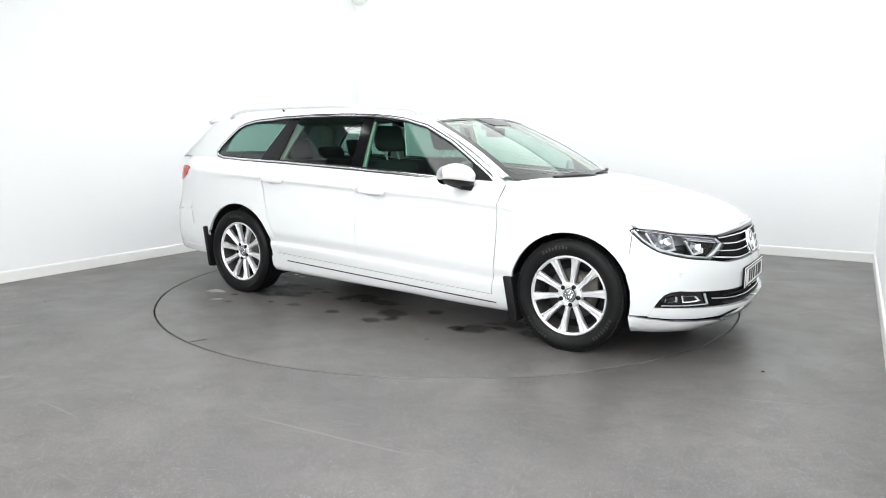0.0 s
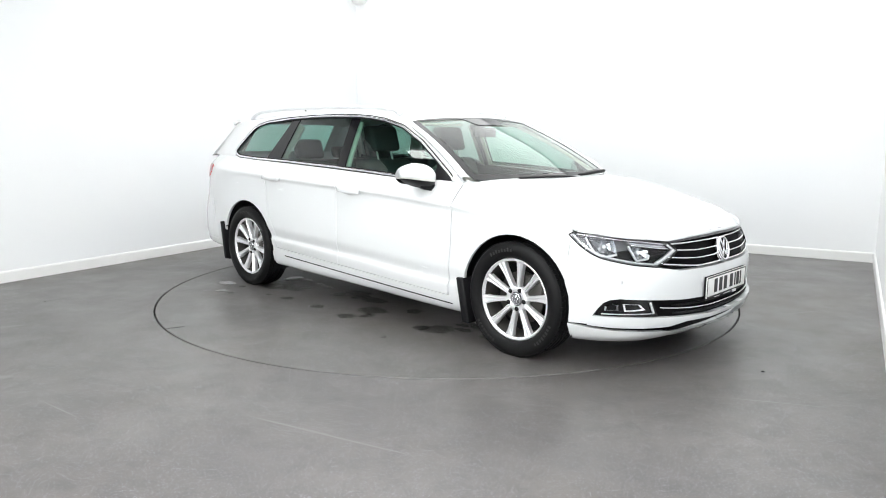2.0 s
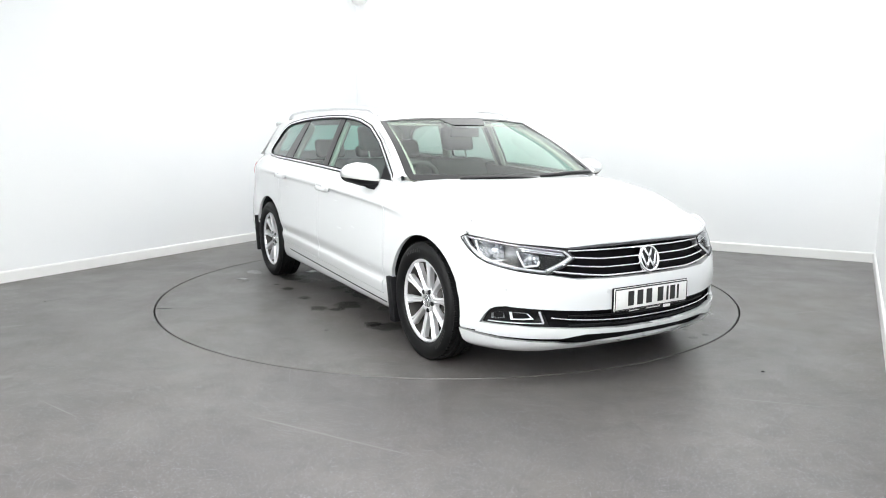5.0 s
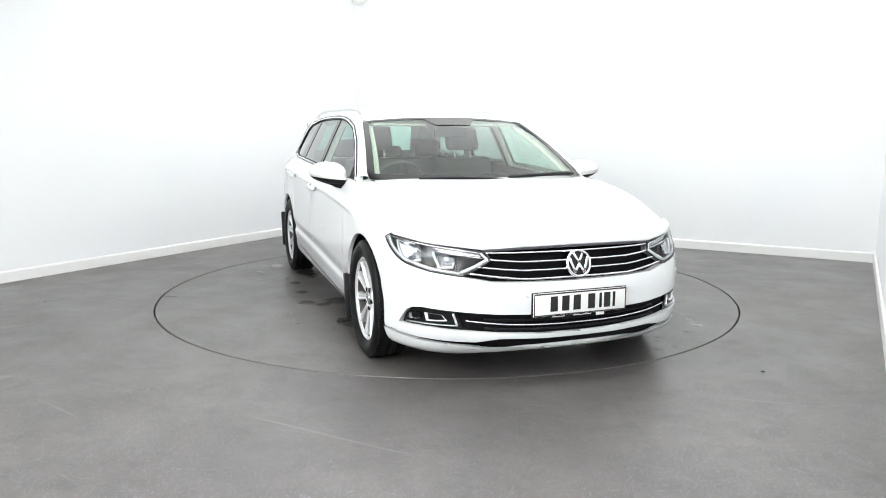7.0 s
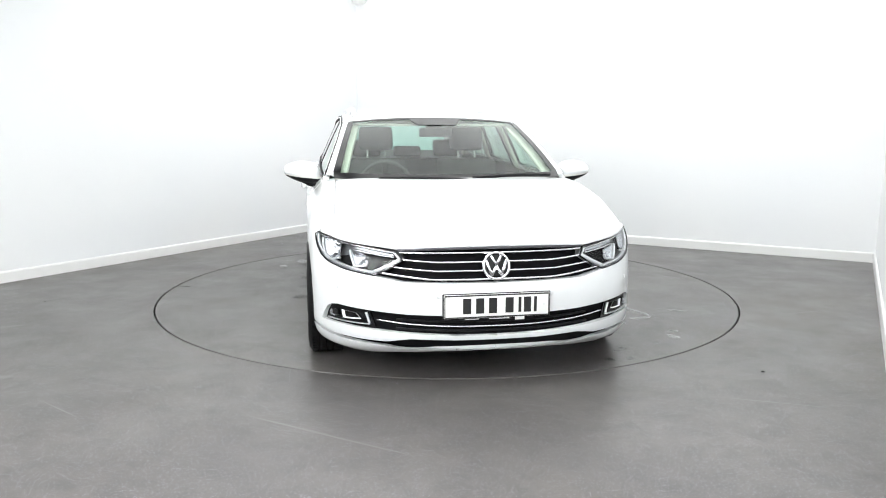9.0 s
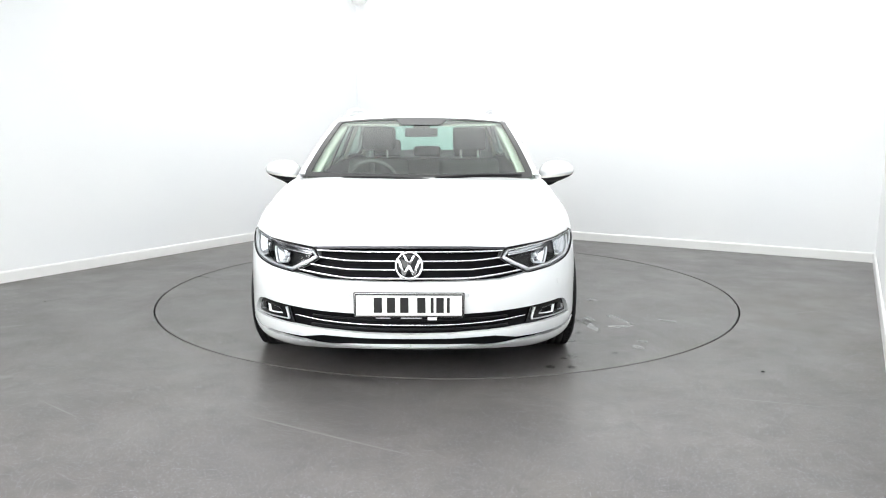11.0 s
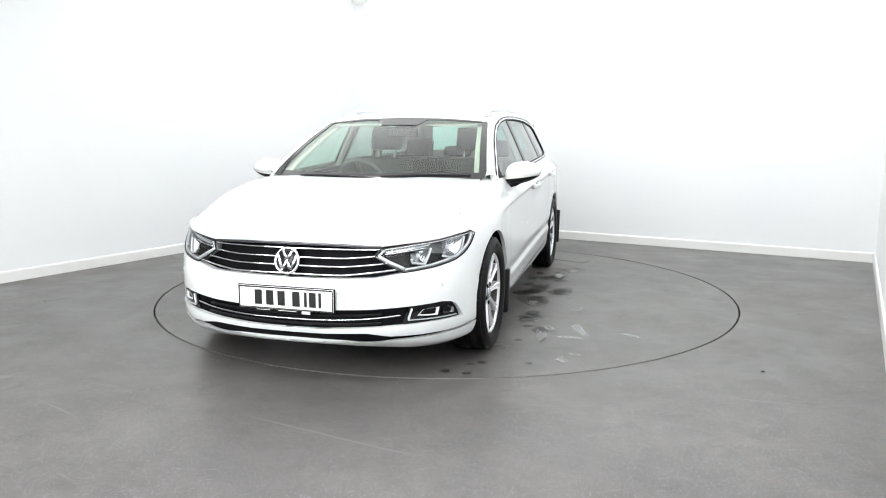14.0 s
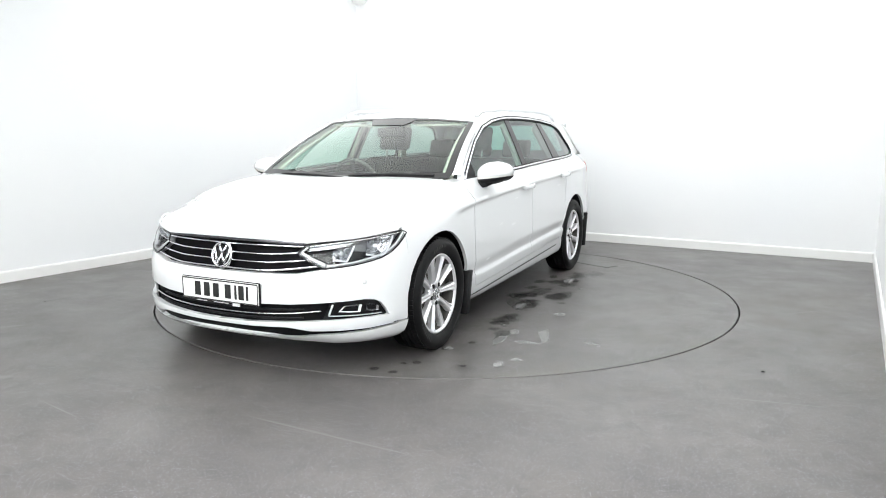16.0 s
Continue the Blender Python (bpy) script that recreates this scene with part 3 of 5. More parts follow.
def cabin_sides():
    front = [(.295 + .64 * r + .02 * math.sin(math.pi * r) - .03, 1.324 - .345 * r - .004) for r in span(1, 0, 10)]
    ring = [(.95, .925)] + front[1:] + [(x, roof_edge_z(x)) for x in span(.24, -1.96, 18)] + [(-2.02, 1.325), (-2.15, 1.205), (-2.30, 1.066), (-2.0, 1.05), (-1.8, 1.046)]
    poly = ring + OPENING[6:] + [OPENING[0]]
    both("window_surround", poly, glass_point, M_PAINT, thick=.03)
    # sill of the windows under the glass
    poly = [(x, z) for x, z in OPENING[:7]] + [(x, belt_z(x) - .012) for x in span(-1.8, .95, 14)]
    both("waist_rail", poly, glass_point, M_PAINT, thick=.02)
    # bright trim round the opening
    for sign in (-1, 1):
        bm = bmesh.new()
        pts = [glass_point(x, z, .002) for x, z in OPENING]
        dense = []
        for i, p in enumerate(pts):
            q = pts[(i + 1) % len(pts)]
            dense += [p.lerp(q, k / 2) for k in range(2)]
        dense = [Vector((p.x, sign * p.y, p.z)) for p in dense]
        sweep(bm, dense, [Vector((0, sign, .35))] * len(dense), .013, .012, closed=True)
        part("window_trim", bm, M_CHROME, car, "bright chrome trim round the side windows")
        n = len(OPENING)
        for shift, wide in ((.0105, .006), (-.010, .008)):
            ring = []
            for i, (x, z) in enumerate(OPENING):
                (xa, za), (xb, zb) = OPENING[i - 1], OPENING[(i + 1) % n]
                d = Vector((zb - za, xa - xb)).normalized()
                q = glass_point(x - d.x * shift, z - d.y * shift, .002)
                ring.append(Vector((q.x, sign * q.y, q.z)))
            bm = bmesh.new()
            sweep(bm, ring, [Vector((0, sign, .35))] * n, wide, .009, closed=True)
            part("window_gasket", bm, M_TRIM, car, "thin black rubber beside the bright trim")
    # panes, with dark pillars between them
    c = lambda x: float(np.interp(x, [-1.6, -1.4, -1.08, -.5, -.245, .07, .265, .485, .685, .882], [1.290, 1.340, 1.363, 1.375, 1.369, 1.337, 1.290, 1.190, 1.070, .939]))
    b = lambda x: float(np.interp(-x, [-.866, -.11, .39, .95, 1.4, 1.69], [.940, .988, 1.012, 1.034, 1.046, 1.058]))

    def between(f0, f1, t0, t1):
        """Outline between two leaning lines given by (x at the foot, x at the top)."""
        foot = [(x, b(x)) for x in span(f0, f1, 6)]
        head = [(x, c(x)) for x in span(t1, t0, 6)]
        return foot + head
    rear_pane = [(-1.245, b(-1.245))] + OPENING[5:15] + [(-1.035, c(-1.035))]
    both("quarter_window", rear_pane, lambda x, z: glass_point(x, z, -.006), M_REARGLASS, "tinted rear quarter window", thick=0)
    both("rear_pillar_cover", between(-1.02, -1.235, -.93, -1.025), lambda x, z: glass_point(x, z, -.003), M_GLOSS, "gloss black pillar cover", thick=.008)
    for doors, outline, mat in ((rear_doors, between(-.285, -1.01, -.30, -.92), M_REARGLASS), (front_doors, between(.70, -.185, .33, -.20), M_DOORGLASS)):
        for door, mirror in zip(doors, (True, False)):
            part("door_glass", panel(outline if doors is rear_doors else [(.70, b(.70))] + outline[1:7] + outline[7:] + [(.46, c(.46)), (.58, c(.58)), (.68, c(.68))],
                                     lambda x, z: glass_point(x, z, -.006), mirror=mirror, thick=0), mat, door, "tinted door window")
    both("door_pillar_cover", between(-.190, -.280, -.205, -.295), lambda x, z: glass_point(x, z, -.002), M_GLOSS, "gloss black pillar cover between the doors", thick=.008)
    both("mirror_corner_cover", [(.70, b(.70)), (.857, .943), (.80, c(.80) - .002), (.69, c(.69) - .003)], lambda x, z: glass_point(x, z, -.003), M_TRIM, thick=.008)
    both("window_divider", [(.715, b(.715)), (.695, b(.695)), (.672, c(.672) - .004), (.69, c(.69) - .004)], lambda x, z: glass_point(x, z, -.002), M_TRIM, thick=.008)
    # front pillars between side and windscreen
    for sign in (-1, 1):
        bm = bmesh.new()
        rows = []
        for r in span(0, 1, 14):
            a = screen_point(r, 1)
            x, z = a.x - .03, a.z - .004
            q = glass_point(x, z)
            row = []
            for k in span(0, 1, 4):
                p = a.lerp(q, k) + Vector((.35, .5, .5)) * .022 * math.sin(math.pi * k)
                row.append(bm.verts.new((p.x, sign * p.y, p.z)))
            rows.append(row)
        for p, q in zip(rows, rows[1:]):
            for i in range(4):
                bm.faces.new((p[i], p[i + 1], q[i + 1], q[i]))
        bmesh.ops.recalc_face_normals(bm, faces=bm.faces)
        if sum(f.normal.z for f in bm.faces) < 0:
            bmesh.ops.reverse_faces(bm, faces=bm.faces)
        part("windscreen_pillar", bm, M_PAINT, car)


cabin_sides()


def windscreen():
    r1 = 1.03
    poly = [(r, -1) for r in span(-.02, r1, 10)] + [(r1, w) for w in span(-1, 1, 16)[1:-1]] + [(r, 1) for r in span(r1, -.02, 10)] + [(-.02, w) for w in span(1, -1, 16)[1:-1]]
    part("windscreen", panel(poly, lambda r, w: screen_point(r, w), (.08, .1), 0), M_SCREEN, car, "greenish tinted windscreen")
    bm = bmesh.new()
    for quad in ([(-.03, -1.0), (-.03, 1.0), (.02, 1.0), (.02, -1.0)], [(.955, -1.0), (.955, 1.0), (1.04, .985), (1.04, -.985)],
                 [(.02, -1.005), (.955, -1.005), (.955, -.945), (.02, -.945)], [(.02, .945), (.955, .945), (.955, 1.005), (.02, 1.005)],
                 [(.02, -.30), (.02, .30), (.08, .26), (.14, .21), (.14, -.21), (.08, -.26)]):
        q = panel(quad, lambda r, w: screen_point(r, w, .0035), (.08, .08), .002)
        me = bpy.data.meshes.new("t")
        q.to_mesh(me)
        q.free()
        bm.from_mesh(me)
        bpy.data.meshes.remove(me)
    part("windscreen_border", bm, M_GLOSS, car, "black printed border of the windscreen")
    bm = panel([(1.0, w) for w in span(-.90, .90, 12)] + [(1.13, w) for w in span(.90, -.90, 12)], lambda r, w: screen_point(r, w, -.012), (.1, .1), .01)
    part("cowl", bm, M_TRIM, car, "black plastic scuttle at the foot of the windscreen")
    # wipers
    for w0, w1, r0, r1 in ((.88, .15, 1.03, 1.03), (.10, -.62, 1.06, 1.045)):
        bm = bmesh.new()
        pts = [screen_point(r0 + (r1 - r0) * k, w0 + (w1 - w0) * k, .02 + .012 * math.sin(math.pi * k)) for k in span(0, 1, 12)]
        sweep(bm, pts, [Vector((.47, 0, .88))] * len(pts), .018, .016)
        part("wiper", bm, M_TRIM, car, "black windscreen wiper")


windscreen()


def rear_end():
    back = -2.02
    ss = S(back, .7)
    for mirror in (True, False):
        # tail lamp
        a, b_ = S(-2.02, .9), S(-2.40, .9)
        poly = [(a + .06, .968), (a + .15, .985), (b_, .975), (b_ + .10, .960), (b_ + .10, .86), (b_ - .05, .855), (a + .17, .868), (a + .09, .91)]
        part("tail_lamp", panel(poly, on_side(.004), (.05, .04), .03, mirror), M_RED, car, "red tail lamp")
        poly = [(S(-1.765, .46), .275), (S(-1.765, .46), .468), (ss - .04, .503), (ss + .005, .63)] + [(s, .62) for s in span(ss + .2, ARC[-1], 6)] + [(s, .275) for s in span(ARC[-1], S(-1.8, .46), 10)]
        part("rear_bumper", panel(poly, on_side(), (.06, .05), .02, mirror), M_PAINT, car)
        poly = [(s, .290) for s in span(S(-1.85, .4), ARC[-1], 10)] + [(s, .33) for s in span(ARC[-1], S(-1.85, .4), 10)]
        part("bumper_strip", panel(poly, on_side(.004), (.06, .05), .006, mirror), M_PAINT, car, "")
        poly = [(ss, .70), (ss + .01, .625)] + [(s, .625) for s in span(ss + .2, ARC[-1], 6)] + [(s, shoulder(s)) for s in span(ARC[-1], ss, 10)]
        part("tailgate", panel(poly, on_side(), (.06, .05), .02, mirror), M_PAINT, car)
    # rear window and its frame
    def back_point(r, w):
        z = 1.355 - .295 * r
        half_w = .56 + .10 * r
        return Vector((-1.98 - .33 * r - .05 * (1 - w * w), w * half_w, z))
    part("rear_window", panel([(r, w) for r, w in ((.06, -.86), (.92, -.86), (.92, .86), (.06, .86))], back_point, (.15, .15), .01, centre=(0, 0, .8)), M_TAILGLASS, car, "tinted rear window")
    for mirror in (True, False):
        part("rear_window_frame", panel([(0, 0), (.06, 0), (.06, .86), (.92, .86), (.92, 0), (1.03, 0), (1.03, 1.04), (0, 1.06)], lambda r, w: back_point(r, w) + Vector((-.003, 0, 0)), (.15, .15), .02, mirror, centre=(0, 0, .8)), M_PAINT, car)
    bm = bmesh.new()
    pts = [Vector((-2.00 - .03 * (1 - (y / .6) ** 2), y, 1.350 + .018 * (1 - (y / .6) ** 2))) for y in span(-.60, .60, 14)]
    sweep(bm, pts, [Vector((-.2, 0, 1))] * len(pts), .11, .03)
    part("roof_spoiler", bm, M_PAINT, car)
    # floor of the car
    bm = bmesh.new()
    box(bm, (-1.70, -.66, .20), (1.9, .66, .27), .02)
    part("underbody", bm, M_TRIM, car)


rear_end()


def wheel_wells():
    for cx in (AXLE, -AXLE):
        for sign in (-1, 1):
            bm = bmesh.new()
            n = 24
            rows = []
            for i in range(n + 1):
                a = radians(-25 + 230 * i / n)
                rows.append([bm.verts.new((cx + .392 * math.cos(a), sign * y, max(AXLE_Z + .392 * math.sin(a), .17))) for y in (.885 - .04 * max(0.0, math.cos(a)) * (cx > 0), .60)])
            for p, q in zip(rows, rows[1:]):
                bm.faces.new((p[0], p[1], q[1], q[0]))
            bm.faces.new([r[1] for r in rows])
            part("wheel_arch_liner", bm, M_TRIM, car, "black wheel arch liner")
            # mud flap behind the wheel
            bm = bmesh.new()
            x = cx - .345 if cx > 0 else cx - .345
            z0, z1 = (.135, .40) if cx > 0 else (.18, .50)
            box(bm, (x - .012, min(sign * .70, sign * .922), z0), (x + (.045 if cx > 0 else .016), max(sign * .70, sign * .922), z1), .008)
            for v in bm.verts:
                v.co.x += (v.co.z - z0) * (-.20 if cx > 0 else -.16)
            part("mud_flap", bm, M_TRIM, car, "black rubber mud flap")


wheel_wells()


def make_wheel():
    """One wheel, its outer face towards -y, its axle through the origin."""
    hub = new("wheel")
    hub.parent = car
    bm = bmesh.new()
    R, r = .328, .232
    prof = [(r, -.075), (r + .006, -.088), (r + .022, -.097), (r + .045, -.103), (r + .066, -.102), (R - .018, -.094), (R - .006, -.082), (R - .001, -.062),
            (R, -.05), (R - .006, -.048), (R - .006, -.042), (R + .001, -.040), (R + .001, -.012), (R - .006, -.010), (R - .006, -.004), (R + .001, -.002), (R + .001, .03), (R - .006, .032), (R - .006, .038), (R, .040),
            (R - .002, .07), (R - .012, .095), (R - .04, .105), (r + .02, .10), (r, .085)]
    lathe(bm, prof, 96)
    bmesh.ops.recalc_face_normals(bm, faces=bm.faces)
    part("tyre", bm, M_TYRE, hub, "black road tyre with worn tread blocks")
    # tread blocks on the shoulders
    bm = bmesh.new()
    for i in range(72):
        a = 2 * math.pi * i / 72
        for y0, y1 in ((-.082, -.052), (.042, .085)):
            m = Matrix.Rotation(a, 4, "Y")
            box(bm, (-.0105, y0, R - .012), (.0105, y1, R + .0005), 0, m)
    tagged(part("tread", bm, M_TYRE, hub, smooth=False), kind="stuff")
    # pale lettering on the tyre wall, unreadable: short bars
    bm = bmesh.new()
    for base in (-.55, 1.95, 3.6):
        for i in range(8):
            a = base + i * .075
            m = Matrix.Rotation(a, 4, "Y")
            box(bm, (-.006, -.1045, r + .040), (.006, -.1030, r + .060 - .004 * (i % 2)), 0, m)
    tagged(part("tyre_marking", bm, material("grey_rubber_mark", (.018, .018, .018), .6), hub, smooth=False), kind="stuff")
    # rim
    bm = bmesh.new()
    lathe(bm, [(.232, -.062), (.234, -.078), (.229, -.083), (.221, -.080), (.216, -.068)], 96)
    bmesh.ops.recalc_face_normals(bm, faces=bm.faces)
    part("rim", bm, M_ALLOY, hub, "bright silver alloy rim")
    # the shade between the spokes is put into the barrel's darker grey
    bm = bmesh.new()
    lathe(bm, [(.216, -.068), (.208, -.02), (.200, .03), (.205, .085)], 96)
    bmesh.ops.recalc_face_normals(bm, faces=bm.faces)
    part("rim_barrel", bm, M_IRON, hub, "inside of the rim, darkened for the shade there")
    # ten spokes with a machined groove
    for i in range(10):
        bm = bmesh.new()
        a = 2 * math.pi * i / 10 + .16
        m = Matrix.Rotation(a, 4, "Y")
        rows = []
        for rad, w, y in ((.050, .017, -.052), (.085, .0145, -.058), (.13, .0160, -.063), (.18, .0200, -.069), (.212, .0265, -.074), (.223, .035, -.074)):
            row = []
            for x, dy in ((-w, .030), (-w * .92, .004), (-w * .55, -.003), (-w * .28, .004), (w * .28, .004), (w * .55, -.003), (w * .92, .004), (w, .030)):
                row.append(bm.verts.new(m @ Vector((x, y + dy, rad))))
            rows.append(row)
        for p, q in zip(rows, rows[1:]):
            for k in range(7):
                bm.faces.new((p[k], p[k + 1], q[k + 1], q[k]))
        bmesh.ops.recalc_face_normals(bm, faces=bm.faces)
        if sum(f.normal.y * f.calc_area() for f in bm.faces) > 0:
            bmesh.ops.reverse_faces(bm, faces=bm.faces)
        part("spoke", bm, M_ALLOY, hub, "grooved silver spoke", smooth=False)
    bm = bmesh.new()
    lathe(bm, [(.074, -.02), (.074, -.050), (.066, -.058), (.044, -.060), (.040, -.052)], 40)
    bmesh.ops.recalc_face_normals(bm, faces=bm.faces)
    part("hub_face", bm, M_ALLOY, hub)
    bm = bmesh.new()
    lathe(bm, [(.037, -.05), (.037, -.060), (.033, -.063), (.0005, -.065)], 32)
    bmesh.ops.recalc_face_normals(bm, faces=bm.faces)
    cap = part("centre_cap", bm, M_LAMPBACK, hub, "dark round centre cap")
    bm = bmesh.new()
    lathe(bm, [(.034, -.0625), (.034, -.0655), (.0295, -.0655), (.0295, -.0625)], 32)
    for pts in (((-.022, .010), (-.008, -.024), (0, -.004), (.008, -.024), (.022, .010)), ((-.012, .026), (0, .003), (.012, .026))):
        sweep(bm, [Vector((x, -.0665, z)) for x, z in pts], [Vector((0, -1, 0))] * len(pts), .006, .002)
    part("emblem", bm, M_CHROME, cap, "chrome ring emblem")
    for i in range(5):
        a = 2 * math.pi * i / 5 + .48
        bm = bmesh.new()
        lathe(bm, [(.0005, -.0645), (.011, -.064), (.0135, -.060), (.0135, -.03)], 12)
        bmesh.ops.translate(bm, vec=(.056 * math.sin(a), 0, .056 * math.cos(a)), verts=bm.verts)
        bmesh.ops.recalc_face_normals(bm, faces=bm.faces)
        part("wheel_bolt", bm, M_TRIM, hub, "black capped wheel bolt")
    bm = bmesh.new()
    lathe(bm, [(.07, -.012), (.150, -.012), (.150, .012), (.07, .012)], 48)
    bmesh.ops.recalc_face_normals(bm, faces=bm.faces)
    part("brake_disc", bm, M_IRON, hub, "grey iron brake disc")
    bm = bmesh.new()
    box(bm, (.06, -.035, .02), (.165, .04, .13), .012)
    part("brake_caliper", bm, M_IRON, hub, "grey brake caliper")
    # black disc added behind the spokes as the wheel's shaded inside
    bm = bmesh.new()
    lathe(bm, [(.0005, .03), (.20, .03)], 32)
    part("wheel_dark_disc", bm, M_TRIM, hub)
    return hub


def copy_part(ob, m):
    twin = copy_thing(ob, m)
    twin.parent = car
    return twin


wheel = make_wheel()
wheel.matrix_basis = Matrix.Translation((AXLE, -.806, AXLE_Z))
copy_part(wheel, Matrix.Translation((-AXLE, -.806, AXLE_Z)) @ Matrix.Rotation(radians(17), 4, "Y"))
flip = Matrix.Rotation(math.pi, 4, "Z")
copy_part(wheel, Matrix.Translation((AXLE, .806, AXLE_Z)) @ flip @ Matrix.Rotation(radians(8), 4, "Y"))
copy_part(wheel, Matrix.Translation((-AXLE, .806, AXLE_Z)) @ flip @ Matrix.Rotation(radians(28), 4, "Y"))


# ---- the car's face ----
def front_face():
    # dark base behind grille and intakes
    part("front_core", panel([(-.98, .20), (-.6, .19), (0, .19), (.6, .19), (.98, .20), (.98, .62), (.6, .66), (0, .66), (-.6, .66), (-.98, .62)], on_side(-.05), (.08, .05), 0), M_TRIM, car, "black plastic behind the bumper openings")
    # bumper, white: between lamps, grille and the dark band
    upper = [(0, .528), (.275, .530), (.465, .534), (.612, .557), (.77, .577), (.885, .597), (.973, .627), (1.037, .664), (1.085, .71)]
    s_arch = [(S(1.728, .475), .475), (S(1.752, .40), .40), (S(1.757, .33), .33), (S(1.752, .262), .262)]
    lower = [(.985, .262), (.965, .285), (.958, .310), (.93, .352), (.905, .380), (.87, .396), (.82, .402), (.65, .392), (.43, .378), (.2, .370), (0, .367)]
    half = upper + s_arch + lower
    for mirror in (True, False):
        part("front_bumper", panel(half, on_side(.0015), (.05, .04), .035, mirror), M_PAINT, car)
    strip = [(.958, .308), (.765, .305), (.56, .296), (.487, .292), (.2, .279), (0, .276)]
    line = [(0, .254), (.2, .255), (.42, .262), (.47, .255), (.54, .243), (.70, .2435), (.85, .247), (.985, .256)]
    for mirror in (True, False):
        part("bumper_blade", panel(strip + line + [(.975, .285)], on_side(.004), (.05, .03), .03, mirror), M_PAINT, car)
    lip = [(1.09, .256), (.985, .244), (.85, .232), (.70, .2255), (.55, .2190), (.50, .2105), (.46, .206), (.2, .200), (0, .198)] + [(0, .190), (.3, .188), (.5, .176), (.66, .160), (.9, .156), (S(1.742, .16), .156)]
    for mirror in (True, False):
        part("bumper_lip", panel(lip, on_side(.006), (.025, .01), .03, mirror), M_PAINT, car)
    part("lower_intake", panel([(-.55, .20), (0, .195), (.55, .20), (1.0, .235), (1.0, .27), (.55, .27), (0, .27), (-.55, .27), (-1.0, .27), (-1.0, .235)], on_side(-.030), (.06, .04), 0), M_DARK, car, "black lower air intake")
    band = [(0, .270), (.487, .288), (.765, .302), (.945, .305), (.93, .345), (.90, .385), (.82, .400), (.65, .39), (.43, .375), (0, .364)]
    for mirror in (True, False):
        part("intake_band", panel(band, on_side(-.026), (.06, .03), 0, mirror), M_DARK, car, "black air intake band across the bumper")
    for z_mid, z_end, s_end in ((.318, .347, .595),):
        bm = bmesh.new()
        ss = span(-s_end, s_end, 60)
        pts = [side_point(s, z_mid + (z_end - z_mid) * (abs(s) / s_end) ** 2.4, -.012) for s in ss]
        ups = [Vector((p.x - 1.2, p.y, 0)).normalized() for p in pts]
        sweep(bm, pts, ups, .006, .02)
        part("intake_strip", bm, M_CHROME, car, "thin chrome strip in the lower intake")
    # ribs of the intake
    for z in (.295, .337):
        bm = bmesh.new()
        pts = [side_point(s, z + .012 * (abs(s) / .5) ** 2, -.022) for s in span(-.5, .5, 30)]
        sweep(bm, pts, [Vector((1, 0, 0))] * len(pts), .008, .02)
        part("intake_rib", bm, M_TRIM, car)
    # grille
    grille = new("grille")
    grille.parent = car
    g = [(0, .53), (.275, .532), (.465, .536), (.605, .56), (.47, .645), (.50, .682), (.3, .70), (0, .704)]
    for mirror in (True, False):
        part("grille_back", panel(g, on_side(-.035), (.05, .04), 0, mirror), M_DARK, grille, "black grille opening")
    for z_mid, z_end, s_end, w, out in ((.6900, .6790, .505, .013, .0), (.668, .668, .50, .0075, -.006), (.626, .638, .478, .0075, -.006), (.585, .604, .535, .0075, -.006), (.545, .574, .585, .0085, -.004)):
        bm = bmesh.new()
        ss = span(-s_end, s_end, 60)
        pts = [side_point(s, z_mid + (z_end - z_mid) * max(0, (abs(s) - .30) / (s_end - .30)) ** 1.1, out) for s in ss]
        if w > .01:
            pts = [side_point(s, z_mid + (z_end - z_mid) * (abs(s) / s_end) ** 2, out) for s in ss]
        ups = [Vector((p.x - 1.0, p.y * .8, .0)).normalized() for p in pts]
        sweep(bm, pts, ups, w, .012)
        part("grille_bar", bm, M_TOPBAR if w > .01 else M_CHROME, grille, "chrome grille bar")
    bm = bmesh.new()
    lip_z = lambda q: float(np.interp(abs(q), (0, .3, .505, .60, .68, .78, .86, .954, 1.06), (.705, .7015, .690, .6985, .7055, .7135, .7215, .7355, .743)))
    pts = [side_point(q, lip_z(q), .0015) for q in span(-1.06, 1.06, 110)]
    sweep(bm, pts, [Vector((p.x - 1.0, p.y * .8, .3)).normalized() for p in pts], .018, .012)
    part("hood_lip", bm, M_PAINT, car)
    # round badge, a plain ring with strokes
    m = Matrix.Translation((2.186, 0, .606)) @ Matrix.Rotation(radians(-14), 4, "Y") @ Matrix.Rotation(radians(-90), 4, "Z")
    dark = bmesh.new()
    lathe(dark, [(.0005, .003), (.060, .003), (.064, .0), (.064, -.02)], 48)
    bmesh.ops.recalc_face_normals(dark, faces=dark.faces)
    bmesh.ops.transform(dark, matrix=m, verts=dark.verts)
    badge = part("badge", dark, M_GLOSS, grille, "round badge with a dark field")
    bm = bmesh.new()
    lathe(bm, [(.0695, -.012), (.0705, .006), (.067, .012), (.060, .012), (.0575, .006), (.0575, .002)], 48)
    for pts in (((-.050, .028), (-.024, -.046), (0, .000), (.024, -.046), (.050, .028)), ((-.025, .050), (0, .004), (.025, .050))):
        for (x0, z0), (x1, z1) in zip(pts, pts[1:]):
            sweep(bm, [Vector((x0, .006, z0)), Vector((x1, .006, z1))], [Vector((0, 1, 0))] * 2, .0125, .008)
    bmesh.ops.recalc_face_normals(bm, faces=bm.faces)
    bmesh.ops.transform(bm, matrix=m, verts=bm.verts)
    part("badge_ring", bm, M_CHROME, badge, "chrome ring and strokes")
    return grille


grille = front_face()


